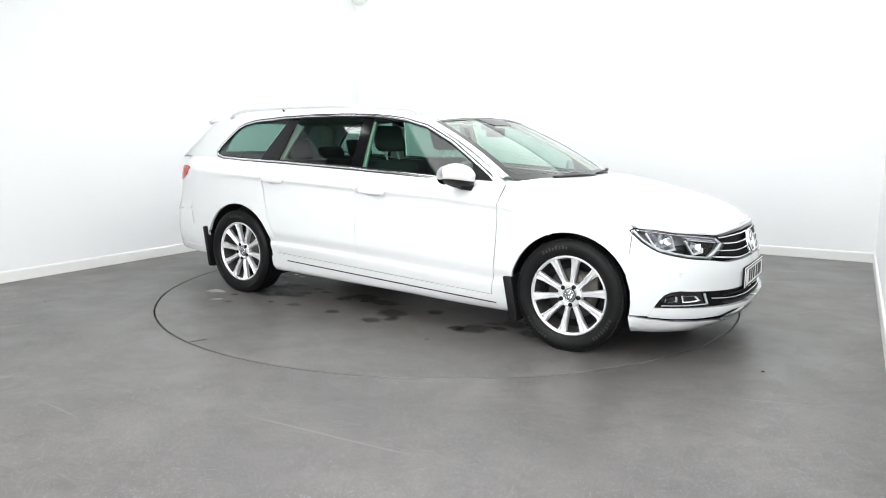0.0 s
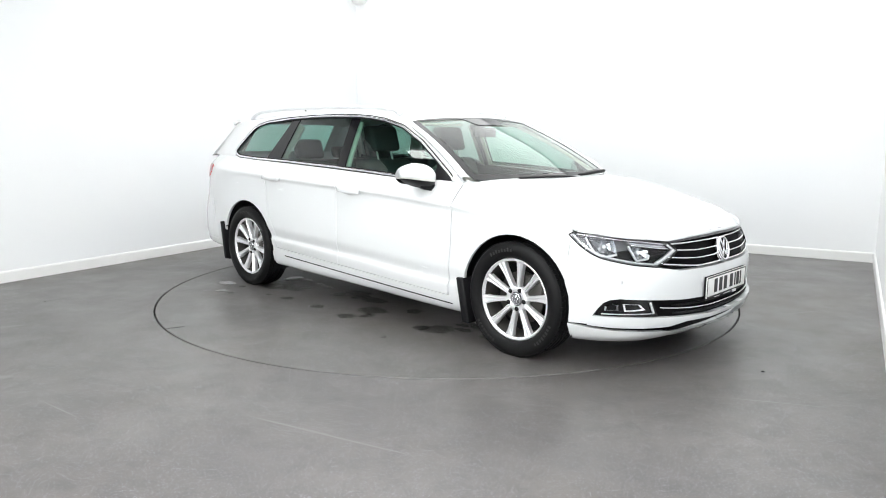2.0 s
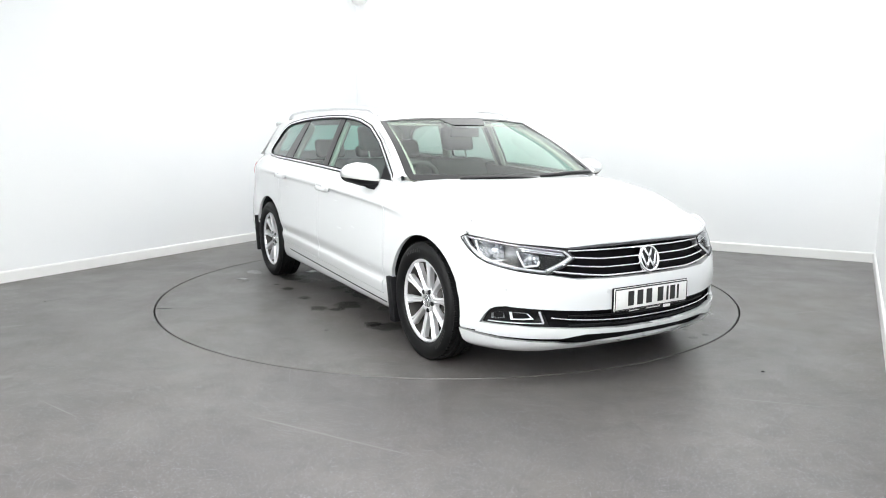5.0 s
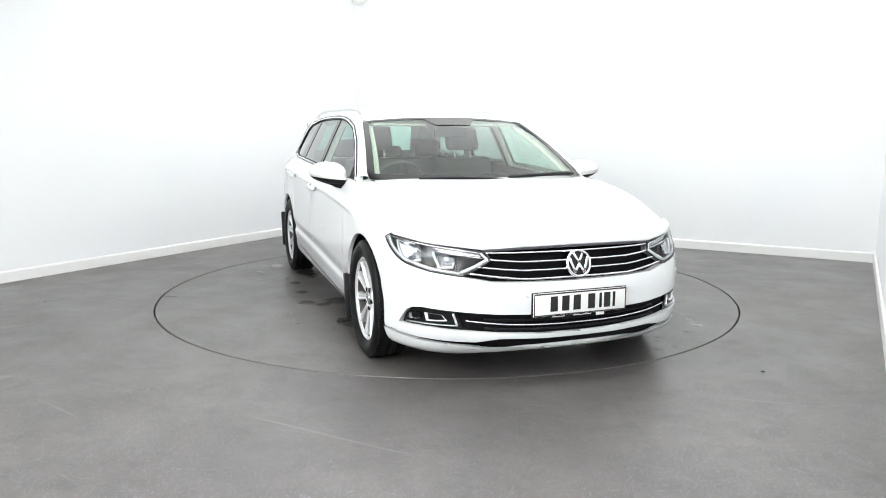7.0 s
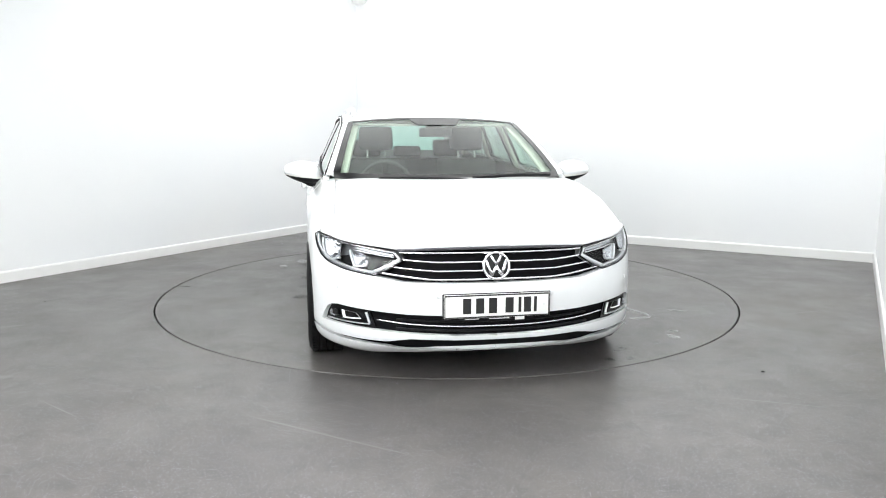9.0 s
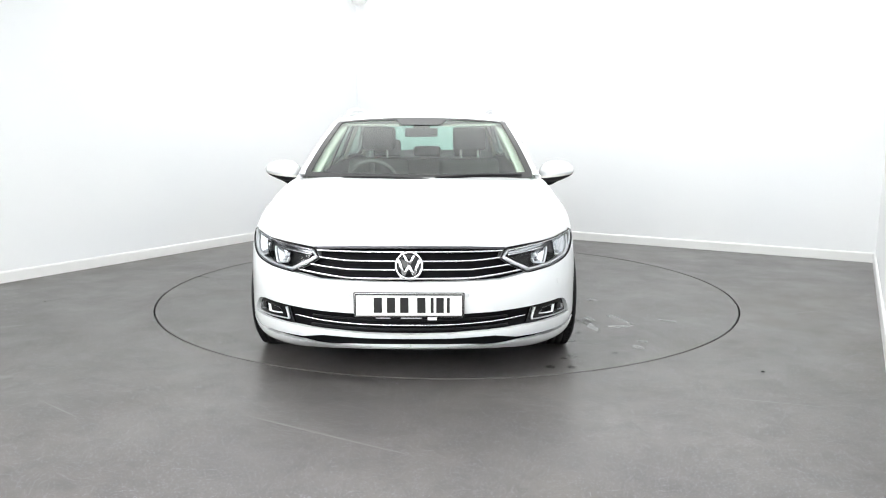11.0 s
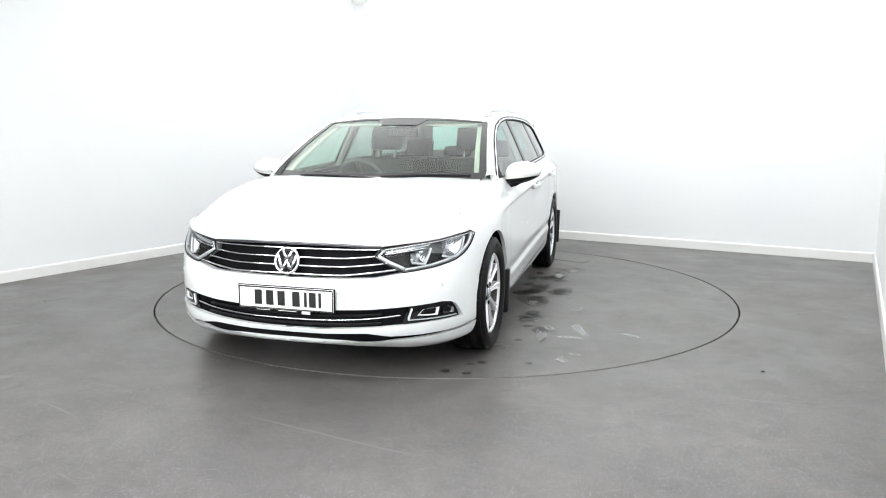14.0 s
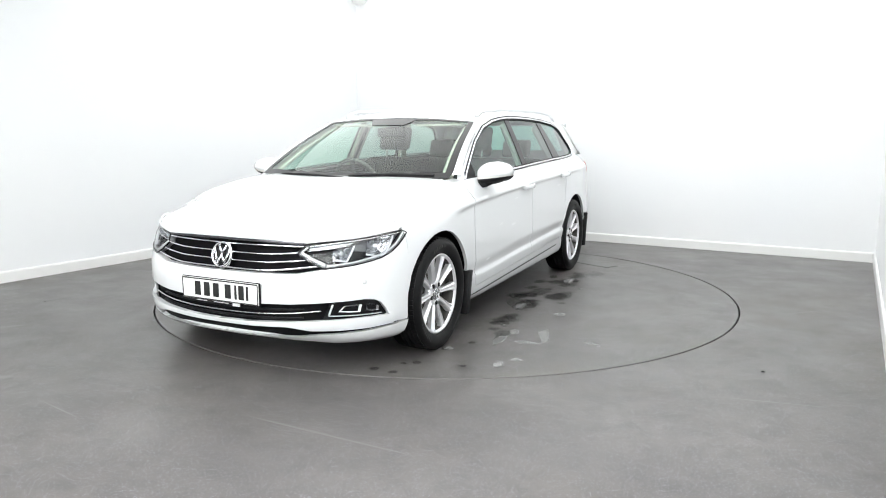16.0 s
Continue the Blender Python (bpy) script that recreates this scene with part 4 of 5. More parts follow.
def lamp_line(bm, pts, w, h, out, mirror):
    dense = []
    for (s0, z0), (s1, z1) in zip(pts, pts[1:]):
        dense += [(s0 + (s1 - s0) * k / 6, z0 + (z1 - z0) * k / 6) for k in range(6)]
    dense.append(pts[-1])
    ps = [side_point(s, z, out) for s, z in dense]
    ps = [Vector((p.x, -p.y if mirror else p.y, p.z)) for p in ps]
    ups = [Vector((p.x - 1.1, p.y * .9, 0)).normalized() for p in ps]
    return sweep(bm, ps, ups, w, h)


def lamp_pod(poly, rim, depth, mirror):
    """A faceted hollow reflector with this outline in the skin's coordinates."""
    dense = []
    for (s0, z0), (s1, z1) in zip(poly, poly[1:] + poly[:1]):
        dense += [(s0 + (s1 - s0) * k / 4, z0 + (z1 - z0) * k / 4) for k in range(4)]
    cs, cz = sum(q[0] for q in dense) / len(dense), sum(q[1] for q in dense) / len(dense)
    bm = bmesh.new()
    rings = []
    for k in (1.0, .8, .55, .25):
        ring = []
        for s, z in dense:
            q = side_point(cs + (s - cs) * k, cz + (z - cz) * k, rim - depth * (1 - k * k))
            ring.append(bm.verts.new((q.x, -q.y if mirror else q.y, q.z)))
        rings.append(ring)
    n = len(dense)
    for p, q in zip(rings, rings[1:]):
        for k in range(n):
            bm.faces.new((p[k], p[(k + 1) % n], q[(k + 1) % n], q[k]))
    bm.faces.new(rings[-1])
    c = side_point(cs, cz, rim - depth * .75)
    return bm, Vector((c.x, -c.y if mirror else c.y, c.z))


def headlamps():
    outline = [(1.104, .722), (1.083, .736), (.954, .7275), (.837, .7135), (.680, .698), (.512, .678), (.468, .635), (.537, .592), (.615, .559), (.763, .576), (.872, .596),
               (.925, .609), (.980, .632), (1.046, .676)]
    for mirror in (True, False):
        lamp = new("headlamp")
        lamp.parent = car
        part("lamp_bowl", panel(outline, on_side(-.058), (.04, .03), 0, mirror), M_LAMPBACK, lamp, "grey headlamp housing")
        bm = bmesh.new()
        lamp_line(bm, outline + outline[:1], .005, .052, -.030, mirror)
        part("lamp_wall", bm, M_LAMPBACK, lamp, "grey inner wall of the headlamp")
        bm = bmesh.new()
        lamp_line(bm, outline + outline[:1], .0055, .008, -.001, mirror)
        part("lamp_edge", bm, M_GLOSS, lamp, "black edge of the headlamp")
        bm = bmesh.new()
        lamp_line(bm, [(1.084, .722), (1.034, .678), (.974, .642), (.92, .620), (.868, .607), (.763, .587), (.625, .571)], .010, .014, -.012, mirror)
        part("light_strip", bm, M_SATIN, lamp, "bright silver strip along the outer edge")
        bm = bmesh.new()
        lamp_line(bm, [(.622, .574), (.548, .605), (.486, .637)], .017, .016, -.010, mirror)
        lamp_line(bm, [(.486, .637), (.520, .664)], .010, .014, -.011, mirror)
        part("light_bar", bm, M_SATIN, lamp, "broad silver light bar at the inner corner")
        bm = bmesh.new()
        lamp_line(bm, [(.52, .666), (.68, .685), (.84, .700), (.96, .714), (1.07, .725)], .006, .012, -.012, mirror)
        lamp_line(bm, [(.52, .645), (.63, .656), (.76, .672)], .005, .012, -.014, mirror)
        part("lamp_trim", bm, M_CHROME, lamp, "chrome trim in the headlamp")
        part("indicator_lens", panel([(.81, .692), (.67, .678), (.53, .660), (.525, .649), (.64, .660), (.76, .676)], on_side(-.020), (.03, .03), .006, mirror), M_REFLECT, lamp, "pale indicator lens")
        for pod, depth in (([(1.012, .710), (.93, .704), (.858, .694), (.846, .655), (.842, .626), (.895, .616), (.945, .620), (.980, .662)], .045),
                           ([(.780, .668), (.72, .657), (.662, .645), (.660, .622), (.668, .602), (.735, .594), (.758, .630)], .035)):
            bm, c = lamp_pod(pod, -.016, depth, mirror)
            bowl = part("reflector", bm, M_REFLECT, lamp, "bright faceted reflector", smooth=False)
            bm = bmesh.new()
            r = bmesh.ops.create_uvsphere(bm, u_segments=14, v_segments=8, radius=.011)
            bmesh.ops.translate(bm, vec=c, verts=r["verts"])
            part("bulb", bm, M_BULB, bowl, "small frosted bulb")
            bm = bmesh.new()
            lamp_line(bm, pod[-4:] + pod[:1], .009, .014, -.012, mirror)
            part("reflector_frame", bm, M_SATIN, bowl, "silver reflector frame")
        part("lens", panel(outline, on_side(-.001), (.04, .03), 0, mirror), M_LENS, lamp, "clear headlamp lens")
        # fog lamp in the bumper's dark corner
        fog = new("fog_lamp")
        fog.parent = car
        surround = [(.945, .306), (.925, .350), (.895, .384), (.82, .398), (.64, .386), (.60, .300), (.765, .303)]
        part("fog_surround", panel(surround, on_side(-.016), (.04, .03), .02, mirror), M_GLOSS, fog, "gloss black fog lamp surround")
        bm = bmesh.new()
        lamp_line(bm, [(.655, .377), (.634, .322)], .010, .012, -.008, mirror)
        lamp_line(bm, [(.632, .320), (.76, .319), (.915, .320)], .0035, .012, -.008, mirror)
        part("fog_trim", bm, M_SATIN, fog, "chrome trim of the fog lamp")
        pod = [(.806, .374), (.76, .372), (.712, .369), (.682, .340), (.74, .335), (.796, .334)]
        bm, c = lamp_pod(pod, -.008, .020, mirror)
        part("fog_reflector", bm, M_FOG, fog, "bright fog lamp reflector", smooth=False)
        pod = [(.898, .360), (.850, .374), (.828, .368), (.826, .340), (.862, .334), (.898, .336)]
        bm, c = lamp_pod(pod, -.008, .018, mirror)
        part("corner_lamp", bm, M_REFLECT, fog, "small grey corner lamp", smooth=False)
    # parking sensors
    for s, z in ((.285, .466), (-.285, .466), (.82, .49), (-.82, .49)):
        p, q = side_point(s, z, .001), side_point(s, z, -.01)
        bm = bmesh.new()
        lathe(bm, [(.0005, .002), (.010, .002), (.012, 0), (.012, -.01)], 20)
        bmesh.ops.recalc_face_normals(bm, faces=bm.faces)
        d = (p - q).normalized()
        bmesh.ops.transform(bm, matrix=Matrix.Translation(p) @ d.to_track_quat("Y", "Z").to_matrix().to_4x4(), verts=bm.verts)
        part("parking_sensor", bm, material("sensor_paint", (.66, .67, .68), .35) if "sensor_paint" not in bpy.data.materials else bpy.data.materials["sensor_paint"], car, "small round parking sensor")


headlamps()


def number_plate():
    plate = new("number_plate")
    plate.parent = car
    bm = bmesh.new()
    X = 2.220
    box(bm, (X - .012, -.268, .353), (X - .002, .268, .480), .004)
    part("plate_holder", bm, M_TRIM, plate, "black plate holder")
    bm = bmesh.new()
    box(bm, (X - .003, -.262, .361), (X + .004, .262, .476), .002)
    part("plate_board", bm, M_PLATE, plate, "white plate with a black border")
    bm = bmesh.new()
    for lo, hi in (((-.2595, .4675), (.2595, .4745)), ((-.2595, .3625), (.2595, .3675)), ((-.2605, .3675), (-.2555, .4675)), ((.2555, .3675), (.2605, .4675))):
        box(bm, (X + .003, lo[0], lo[1]), (X + .0052, hi[0], hi[1]))
    part("plate_border", bm, M_INK, plate, smooth=False)
    # the registration stands as plain dark bars
    for y in (-.150, -.086, -.022, .060, .112, .150, .190):
        bm = bmesh.new()
        w = .020 if y < .1 else .018
        if y in (.112, .190):
            w = .007
        box(bm, (X + .003, -0 + y - w, .382), (X + .0055, y + w, .457))
        part("registration_bar", bm, M_INK, plate, smooth=False)
    for y0, y1 in ((-.16, -.09), (-.04, .06)):
        bm = bmesh.new()
        box(bm, (X + .003, y0, .3535), (X + .005, y1, .357))
        part("holder_bar", bm, M_WHITE, plate, smooth=False)
    bm = bmesh.new()
    box(bm, (X - .001, .09, .345), (X + .006, .135, .359))
    part("holder_tag", bm, M_WHITE, plate, smooth=False)
    for y in (-.235, .235):
        bm = bmesh.new()
        lathe(bm, [(.0005, .0065), (.005, .006), (.006, .003)], 12)
        bmesh.ops.transform(bm, matrix=Matrix.Translation((X, y, .418)) @ Matrix.Rotation(radians(-90), 4, "Z"), verts=bm.verts)
        part("screw_cap", bm, M_WHITE, plate)


number_plate()


def mirrors():
    for sign in (-1, 1):
        ob = new("door_mirror")
        ob.parent = car
        def shell(lo, hi, mat, name, label, squash=1.0):
            bm = bmesh.new()
            n, k = 28, 14
            rows = []
            for j in range(k + 1):
                t = lo + (hi - lo) * j / k
                row = []
                zc = t
                for i in range(n):
                    a = 2 * math.pi * i / n
                    f = max(0, 1 - abs(t) ** (2.3 if t > 0 else 4)) ** .5
                    ca, sa = math.cos(a), math.sin(a)
                    ex = math.copysign(abs(ca) ** .75, ca)
                    ey = math.copysign(abs(sa) ** .75, sa)
                    x = .655 + f * ex * (.098 if ca > 0 else .078) * (1 - .25 * max(sa, 0)) + .02 * (1 - abs(t))
                    y = .938 + .118 * ey * (f ** .8) + (.012 * t)
                    z = .992 + .074 * t * (1 - 1.6 * max(y - .95, 0)) + .22 * (y - .93) * max(-t, 0)
                    row.append(bm.verts.new((x, sign * y, z)))
                rows.append(row)
            for p, q in zip(rows, rows[1:]):
                for i in range(n):
                    bm.faces.new((p[i], p[(i + 1) % n], q[(i + 1) % n], q[i]))
            bm.faces.new(rows[0])
            bm.faces.new(rows[-1][::-1])
            bmesh.ops.recalc_face_normals(bm, faces=bm.faces)
            part(name, bm, mat, ob, label)
        shell(-.30, 1.0, M_PAINT, "mirror_shell", "white mirror shell")
        shell(-.46, -.29, M_AMBER, "indicator", "slim clear indicator strip")
        shell(-1.0, -.45, M_TRIM, "mirror_base", "black underside of the mirror")
        bm = bmesh.new()
        pts = [Vector((.70, sign * .79, .915)), Vector((.70, sign * .84, .912)), Vector((.69, sign * .885, .925)), Vector((.68, sign * .92, .945))]
        sweep(bm, pts, [Vector((0, 0, 1))] * 4, .075, .045)
        part("mirror_arm", bm, M_TRIM, ob, "black mirror arm")
        bm = bmesh.new()
        r = bmesh.ops.create_circle(bm, cap_ends=True, segments=24, radius=1)
        bmesh.ops.transform(bm, matrix=Matrix.Translation((.588, sign * .945, .990)) @ Matrix.Diagonal((1, .092, .058, 1)) @ Matrix.Rotation(radians(90), 4, "Y"), verts=bm.verts)
        part("mirror_glass", bm, M_CHROME, ob, "mirror glass")


mirrors()


rail_z = hermite([(-1.865, 1.375), (-1.80, 1.408), (-1.64, 1.434), (-1.1, 1.449), (-.6, 1.446), (-.07, 1.424), (.06, 1.408), (.12, 1.385), (.135, 1.374)])


def roof_rails():
    for sign in (-1, 1):
        bm = bmesh.new()
        pts, taper = [], []
        for k in span(0, 1, 40):
            x = .135 - 2.0 * k
            p = roof_point(x, .88)
            pts.append(Vector((x, sign * p.y, rail_z(x))))
            taper.append(.75 + .25 * min(1, 8 * min(k, 1 - k)))
        sweep(bm, pts, [Vector((0, sign * .3, 1))] * len(pts), .030, .022)
        part("roof_rail", bm, M_RAIL, car, "silver roof rail")
    bm = bmesh.new()
    pts = [Vector((-1.75 - .06 * k, 0, 1.418 + .055 * k)) for k in span(0, 1, 5)]
    tube(bm, pts, .016, 8, taper=[1.4, 1.2, .9, .6, .4, .2])
    part("aerial", bm, M_TRIM, car, "small black roof aerial")


roof_rails()


# ---- cabin ----
def cushion(bm, lo, hi, bevel, lean_x=0.0, pivot=0.0):
    box(bm, lo, hi)
    es = bm.edges[:]
    bmesh.ops.bevel(bm, geom=es, offset=bevel, segments=4, affect="EDGES", profile=.6)
    if lean_x:
        for v in bm.verts:
            v.co.x -= (v.co.z - pivot) * lean_x
    return bm


def seat(x, y):
    ob = new("front_seat")
    ob.parent = car
    part("seat_cushion", cushion(bmesh.new(), (x - .05, y - .25, .36), (x + .50, y + .25, .52), .05), M_CLOTH, ob)
    part("seat_back", cushion(bmesh.new(), (x - .10, y - .245, .45), (x + .05, y + .245, 1.055), .06, .32, .45), M_CLOTH, ob)
    part("headrest", cushion(bmesh.new(), (x - .065, y - .135, 1.115), (x + .045, y + .135, 1.305), .045, .30, .45), M_CLOTH, ob, "dark rounded headrest")
    for dy in (-.07, .07):
        bm = bmesh.new()
        tube(bm, [Vector((x - .01 - (z - .45) * .31, y + dy, z)) for z in (1.03, 1.07, 1.13)], .007, 8)
        part("headrest_post", bm, M_WHITE, ob, "bright headrest post")


def cabin():
    for y in (-.37, .37):
        seat(-.06, y)
    bench = new("rear_bench")
    bench.parent = car
    part("bench_cushion", cushion(bmesh.new(), (-1.05, -.62, .38), (-.50, .62, .56), .05), M_CLOTH, bench)
    part("bench_back", cushion(bmesh.new(), (-1.12, -.63, .50), (-.98, .63, 1.03), .05, .30, .5), M_CLOTH, bench)
    for y in (-.38, 0, .38):
        part("headrest", cushion(bmesh.new(), (-1.09, y - .13, 1.04), (-1.0, y + .13, 1.20 if y else 1.14), .04, .30, .5), M_CLOTH, bench, "dark rear headrest")
    # dashboard
    bm = bmesh.new()
    prof = [(.42, .60), (.40, .78), (.44, .87), (.52, .905), (.70, .925), (.92, .935), (1.04, .93), (1.04, .60)]
    rows = []
    for y in span(-.74, .74, 16):
        hump = .035 * math.exp(-((y + .37) / .16) ** 2)
        rows.append([bm.verts.new((px - .02 * (y / .74) ** 2, y, pz + (hump if .43 < px < .75 else 0) - .02 * (y / .74) ** 4)) for px, pz in prof])
    for p, q in zip(rows, rows[1:]):
        for i in range(len(prof) - 1):
            bm.faces.new((p[i], p[i + 1], q[i + 1], q[i]))
    bmesh.ops.recalc_face_normals(bm, faces=bm.faces)
    part("dashboard", bm, M_DASH, car, "dark moulded dashboard")
    wheel_ob = new("steering_wheel")
    wheel_ob.parent = car
    m = Matrix.Translation((.32, -.36, .880)) @ Matrix.Rotation(radians(-66), 4, "Y")
    bm = bmesh.new()
    tube(bm, [m @ Vector((.185 * math.cos(2 * math.pi * i / 40), .185 * math.sin(2 * math.pi * i / 40), 0)) for i in range(40)], .015, 10, closed=True)
    part("wheel_rim", bm, M_RIMGRIP, wheel_ob, "steering wheel rim, lightened for light on its top")
    bm = bmesh.new()
    for a in (0, math.pi, math.pi / 2 * 3):
        box(bm, (.04, -.018, -.012), (.18, .018, .006), .004, m @ Matrix.Rotation(a, 4, "Z"))
    part("wheel_spokes", bm, M_DASH, wheel_ob)
    bm = bmesh.new()
    lathe(bm, [(.0005, .03), (.06, .025), (.075, 0), (.06, -.03)], 24, "z")
    bmesh.ops.transform(bm, matrix=m, verts=bm.verts)
    part("wheel_hub", bm, M_DASH, wheel_ob)
    # roof lining, pillars, door linings, floor
    poly = [(x, -.97) for x in span(.27, -2.0, 16)] + [(x, .97) for x in span(-2.0, .27, 16)]
    part("roof_lining", panel(poly, lambda x, w: roof_point(x, w) - Vector((0, 0, .032)), (.2, .2), 0), M_LINING, car, "pale cloth roof lining")
    for mirror in (True, False):
        sg = -1 if mirror else 1
        bm = bmesh.new()
        pts = [screen_point(r, .94, -.02) for r in span(0, .98, 10)]
        sweep(bm, [Vector((p.x - .02, sg * p.y, p.z - .015)) for p in pts], [Vector((1, sg * .4, 1))] * 11, .075, .02)
        part("pillar_lining", bm, M_LINING, car, "pale front pillar lining")
        for xf, xt, wd in ((-.235, -.255, .11), (-1.13, -.98, .14), (-1.95, -1.80, .16)):
            bm = bmesh.new()
            pts = []
            for k in span(0, 1, 8):
                x, z = xf + (xt - xf) * k, .95 + .37 * k
                p = glass_point(x, z, -.045)
                pts.append(Vector((p.x, sg * p.y, p.z)))
            sweep(bm, pts, [Vector((0, -sg, 0))] * 9, wd, .03)
            part("pillar_lining", bm, M_LINING, car, "pale pillar lining")
        bm = panel([(.93, .30), (.93, .925)] + [(x, belt_z(x) - .005) for x in span(.8, -1.9, 12)] + [(-1.9, .30)], lambda x, z: Vector((x, belt_y(x) - .055 - .03 * (z < .8), z)), (.2, .1), 0, mirror)
        part("door_lining", bm, M_DASH, car, "dark door lining")
        bm = bmesh.new()
        pts = []
        for k in span(0, 1, 10):
            p = glass_point(-.235 + .03 * k, 1.30 - .55 * k, -.07)
            pts.append(Vector((p.x, sg * p.y, p.z)))
        sweep(bm, pts, [Vector((0, -sg, 0))] * 11, .045, .004)
        part("seat_belt", bm, M_CLOTH, car, "dark seat belt on the pillar")
    bm = bmesh.new()
    box(bm, (-2.1, -.76, .28), (1.0, .76, .33))
    part("cabin_floor", bm, M_CLOTH, car, "dark carpet", smooth=False)
    bm = bmesh.new()
    box(bm, (-1.95, -.60, .96), (-1.25, .60, .985), .01)
    part("luggage_cover", bm, M_CLOTH, car, "dark luggage cover")
    # inside mirror and its sensor pod
    bm = bmesh.new()
    cushion(bm, (.39, -.118, 1.222), (.42, .118, 1.287), .014)
    part("inside_mirror", bm, M_TRIM, car, "black inside mirror")
    bm = bmesh.new()
    cushion(bm, (.31, -.06, 1.275), (.37, .06, 1.318), .018)
    part("sensor_pod", bm, M_TRIM, car, "black sensor pod behind the windscreen")
    for y in (-.35, .35):
        bm = bmesh.new()
        cushion(bm, (.20, y - .19, 1.30), (.34, y + .19, 1.315), .006, -.2, 1.3)
        part("sun_visor", bm, M_LINING, car, "pale folded sun visor")


cabin()


# ---- marks on the turntable, small things ----
def blot(x, y, rx, ry, turn, z, wobble, seed):
    """A flat, uneven blot with a rounded edge."""
    rnd = random.Random(seed)
    ph = [rnd.uniform(0, 6.28) for _ in range(4)]
    bm = bmesh.new()
    n = 28
    rings = []
    for k, h in ((1.0, 0.0002), (.9, z), (.45, z)):
        ring = []
        for i in range(n):
            a = 2 * math.pi * i / n
            r = k * (1 + wobble * (math.sin(2 * a + ph[0]) * .5 + math.sin(3 * a + ph[1]) * .35 + math.sin(5 * a + ph[2]) * .25 + math.sin(9 * a + ph[3]) * .12))
            ring.append(bm.verts.new((rx * r * math.cos(a), ry * r * math.sin(a), h)))
        rings.append(ring)
    for p, q in zip(rings, rings[1:]):
        for i in range(n):
            bm.faces.new((p[i], p[(i + 1) % n], q[(i + 1) % n], q[i]))
    bm.faces.new(rings[-1])
    bmesh.ops.transform(bm, matrix=Matrix.Translation((x, y, 0)) @ Matrix.Rotation(radians(turn), 4, "Z"), verts=bm.verts)
    return bm


WET = [(-1.0, .955, .06, .09, 99), (-.71, .845, .04, .16, 97), (-.28, .77, .03, .036, 98), (-.41, 1.016, .02, .04, 99), (.355, .77, .045, .13, 98),
       (.47, 1.11, .05, .056, 98), (.9, .87, .04, .047, 98), (1.23, .954, .03, .16, 99), (1.22, 1.12, .075, .05, 97), (1.56, 1.185, .035, .036, 97),
       (1.68, 1.126, .04, .06, 98), (1.53, .75, .035, .045, 99), (-1.44, -1.185, .11, .08, 36), (-1.185, -1.367, .06, .05, 36)]
WET_UNDER = [(-1.19, -.706, .075, .11, 36), (-1.42, -.427, .03, .043, 37), (-1.39, -.331, .03, .045, 36), (-1.265, -.366, .028, .034, 37), (-1.23, -.29, .035, .043, 35)]
DARK = [(1.845, .71, .028, .034, 98), (1.89, .655, .022, .024, 98), (2.035, .67, .03, .028, 96), (2.036, .557, .03, .03, 117), (1.36, .83, .03, .026, 115),
        (1.786, .962, .027, .018, 119), (.87, .81, .08, .055, 116), (1.54, .753, .034, .04, 117), (.30, .757, .10, .24, 116), (-.287, .78, .03, .03, 116), (.137, 1.016, .036, .03, 117)]
DARK_RIGHT = [(-1.215, -1.17, .03, .04, 35), (-1.064, -1.358, .04, .03, 36), (-.79, -1.183, .028, .03, 35), (-.59, -1.15, .06, .05, 35), (-.21, -1.148, .06, .06, 36),
              (.258, -1.07, .057, .055, 35), (.746, -1.338, .014, .022, 36), (.758, -1.02, .075, .06, 34), (.176, -1.174, .09, .06, 35)]
# real wet marks, with part of their shine in the material's pale colour
for i, (x, y, rx, ry, a) in enumerate(WET + WET_UNDER):
    part("water_mark", blot(x, y, rx, ry, a, .0012, .45, i), M_WET, turntable, "thin wet mark on the deck")
for i, (x, y, rx, ry, a) in enumerate(DARK + DARK_RIGHT):
    part("damp_spot", blot(x, y, rx * 1.1, ry * 1.1, a, .0006, .35, 50 + i), M_DAMP, turntable, "dark damp spot")
rnd = random.Random(7)
for i in range(46):
    side = 1 if i % 2 else -1
    x, y = rnd.uniform(-1.25, 1.35), side * (rnd.uniform(.62, .98) + .12 * (i % 5 == 0))
    r = rnd.uniform(.035, .11)
    part("damp_spot", blot(x, y, r * rnd.uniform(1, 1.9), r, rnd.uniform(-25, 25), .0004, .4, 300 + i), M_DAMP, turntable, "dark damp spot")
for i, (p, q, w) in enumerate((((.80, 1.09), (1.26, 1.26), .035), ((1.02, 1.40), (1.12, 1.57), .022), ((.95, .93), (1.10, 1.02), .03))):
    d = Vector((q[0] - p[0], q[1] - p[1], 0))
    part("water_streak", blot((p[0] + q[0]) / 2, (p[1] + q[1]) / 2, d.length / 2, w, math.degrees(math.atan2(d.y, d.x)), .0012, .3, 90 + i), M_WET, turntable, "wet streak on the deck")


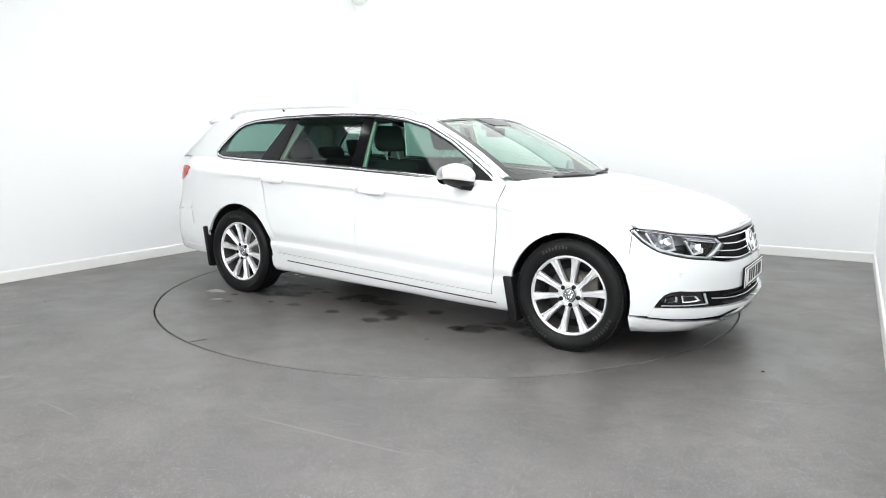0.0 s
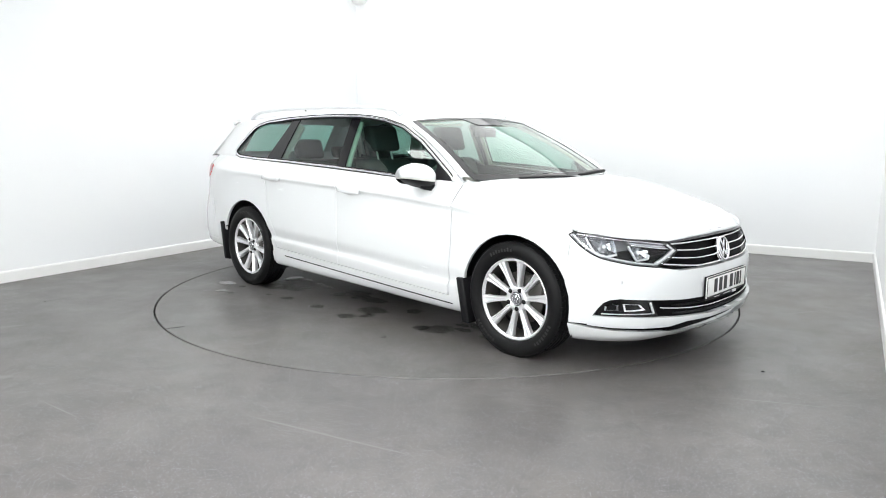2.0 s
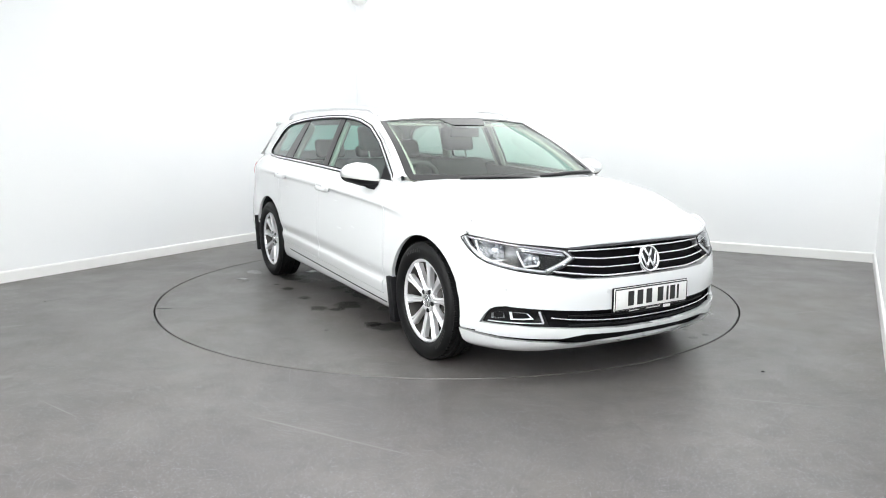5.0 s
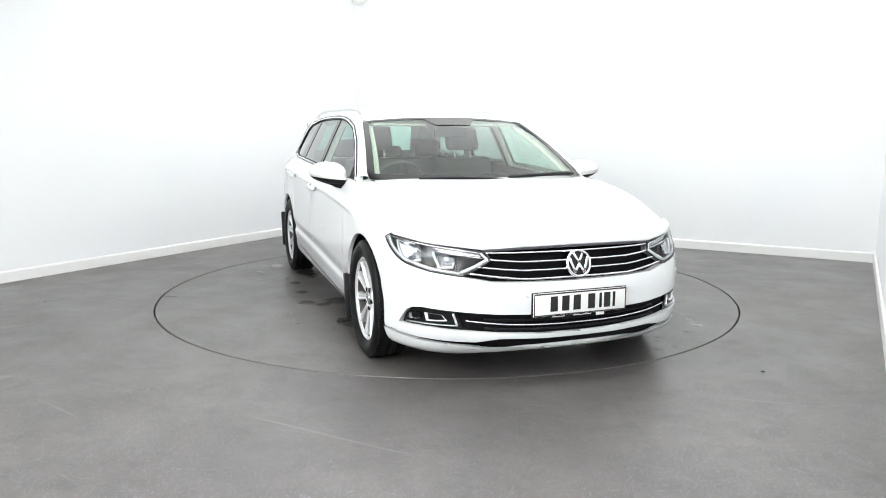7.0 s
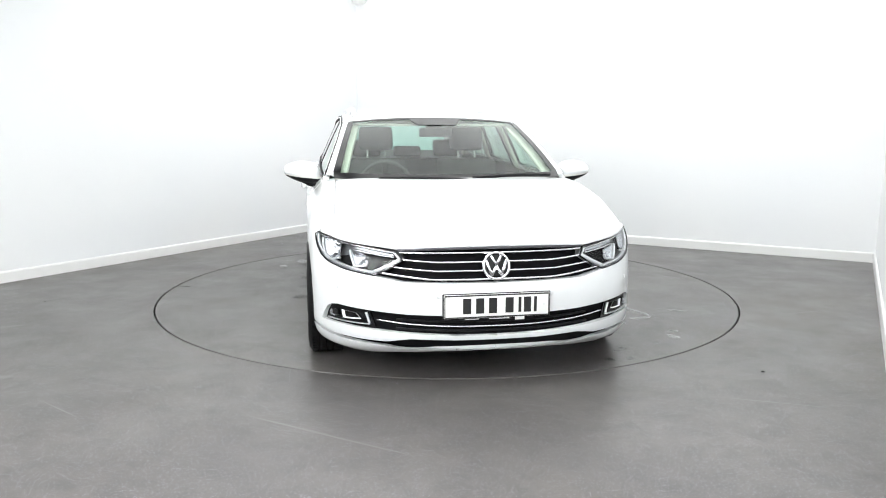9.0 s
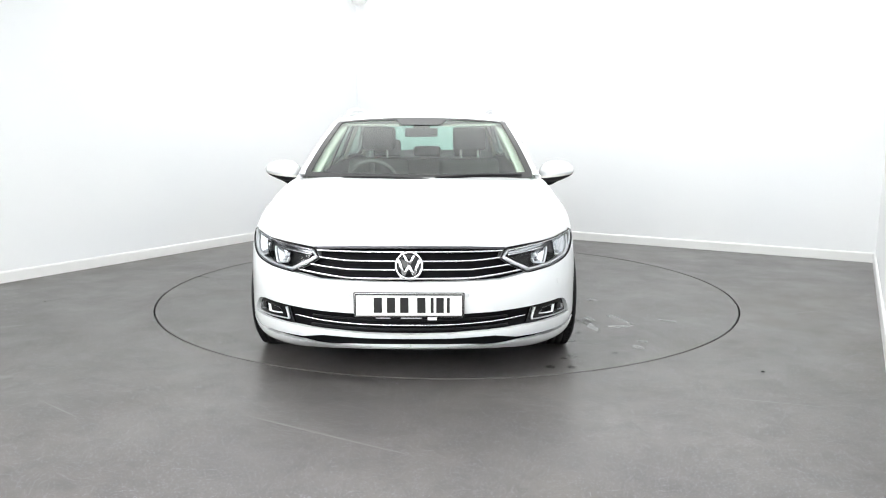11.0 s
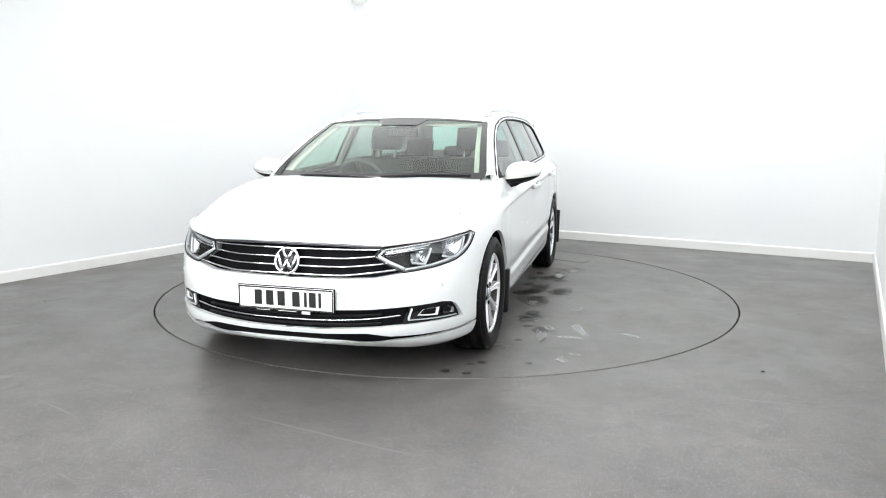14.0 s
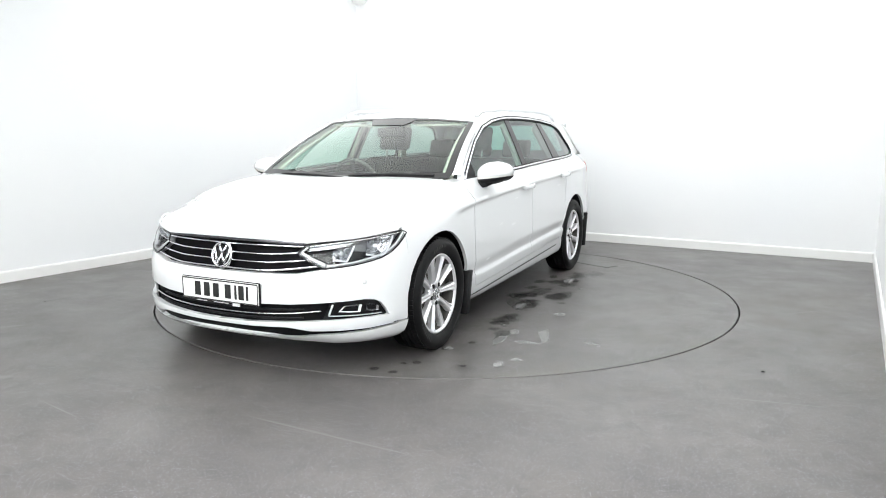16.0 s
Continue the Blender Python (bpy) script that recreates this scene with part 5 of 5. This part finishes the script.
def deck_seams():
    """The access hatch's joints in the deck."""
    for pts in ([(-1.62, .62), (-1.535, .84), (-1.468, .985)], [(-1.468, .985), (-1.60, 1.06)], [(-.40, -2.185), (-.365, -2.085)]):
        bm = bmesh.new()
        ps = [Vector((x, y, .0006)) for x, y in pts]
        sweep(bm, ps, [Vector((0, 0, 1))] * len(ps), .010, .0016)
        part("deck_seam", bm, M_GAP, turntable, "dark joint of an access hatch", smooth=False)
    bm = bmesh.new()
    vs = [bm.verts.new((x, y, .0008)) for x, y in ((-1.63, .65), (-1.478, .98), (-1.60, 1.045), (-1.76, .70))]
    bm.faces.new(vs)
    for f in bm.faces:
        f.normal_update()
        if f.normal.z < 0:
            f.normal_flip()
    bmesh.ops.solidify(bm, geom=bm.faces[:], thickness=.0006)
    part("hatch_cover", bm, M_PLATEGREY, turntable, "pale worn hatch cover", smooth=False)


deck_seams()


def sensor_dome():
    ob = thing("ceiling_sensor", "small white dome sensor hung in the corner below the ceiling", "sensor")
    bm = bmesh.new()
    lathe(bm, [(.0005, 0), (.03, .002), (.075, .018), (.095, .045), (.10, .07), (.0005, .07)], 32, "z")
    bmesh.ops.recalc_face_normals(bm, faces=bm.faces)
    part("dome", bm, M_WHITE, ob)
    bm = bmesh.new()
    lathe(bm, [(.108, .058), (.112, .062), (.112, .085), (.0005, .085)], 32, "z")
    bmesh.ops.recalc_face_normals(bm, faces=bm.faces)
    part("rim", bm, M_WHITE, ob, "white mounting ring")
    bm = bmesh.new()
    lathe(bm, [(.02, .08), (.02, CEIL - SENSOR_Z)], 16, "z")
    bmesh.ops.recalc_face_normals(bm, faces=bm.faces)
    part("stem", bm, M_WHITE, ob, "white stem up to the ceiling")
    ob.matrix_basis = Matrix.Translation(room_at(BACK - .25, LEFT + .25, SENSOR_Z))


SENSOR_Z = 2.955
sensor_dome()


def floor_debris():
    for i, (x, y, r) in enumerate(((1.67, -2.11, .008), (-3.0, -.57, .006))):
        bm = bmesh.new()
        s = bmesh.ops.create_icosphere(bm, subdivisions=1, radius=r)
        bmesh.ops.transform(bm, matrix=Matrix.Translation((x, y, r * .5)) @ Matrix.Diagonal((1.3, 1, .5, 1)), verts=s["verts"])
        ob = new("grit_speck", finish("grit_speck", bm, M_TRIM, False))
        tagged(ob, "tiny dark speck of grit on the floor", "grit", "specks of grit")


floor_debris()


def floor_scuffs():
    floor = bpy.data.objects["floor"]
    for i, (p, q, w) in enumerate((((-.92, -2.70), (-.13, -3.11), .006), ((-3.04, -.59), (-2.84, -.40), .007), ((-2.95, -1.35), (-2.75, -1.22), .02), ((-2.45, -2.30), (-2.22, -2.22), .03),
                                   ((-1.9, -2.55), (-1.62, -2.75), .005), ((1.2, -2.45), (1.75, -2.60), .006), ((2.3, -.9), (2.75, -.75), .01))):
        d = Vector((q[0] - p[0], q[1] - p[1], 0))
        bm = blot((p[0] + q[0]) / 2, (p[1] + q[1]) / 2, d.length / 2, w, math.degrees(math.atan2(d.y, d.x)), .0005, .12, 200 + i)
        part("scuff_mark", bm, M_PLATEGREY if i != 1 else M_DAMP, floor, "faint scuff on the vinyl")


floor_scuffs()


# ---- movement ----
def motions():
    """Turntable and car turn together, clockwise from above, at about five degrees a second."""
    off = Vector((.1485, -.1856, 0))
    deck, body = [], []
    for i in range(33):
        t = i * .5
        a = -33.576 - 5.076 * t - .0038 * t * t
        turn = Matrix.Rotation(radians(a), 4, "Z")
        deck.append((t, turn.copy()))
        body.append((t, Matrix.Translation(turn @ off) @ turn))
    walk(turntable, deck)
    walk(car, body)


motions()
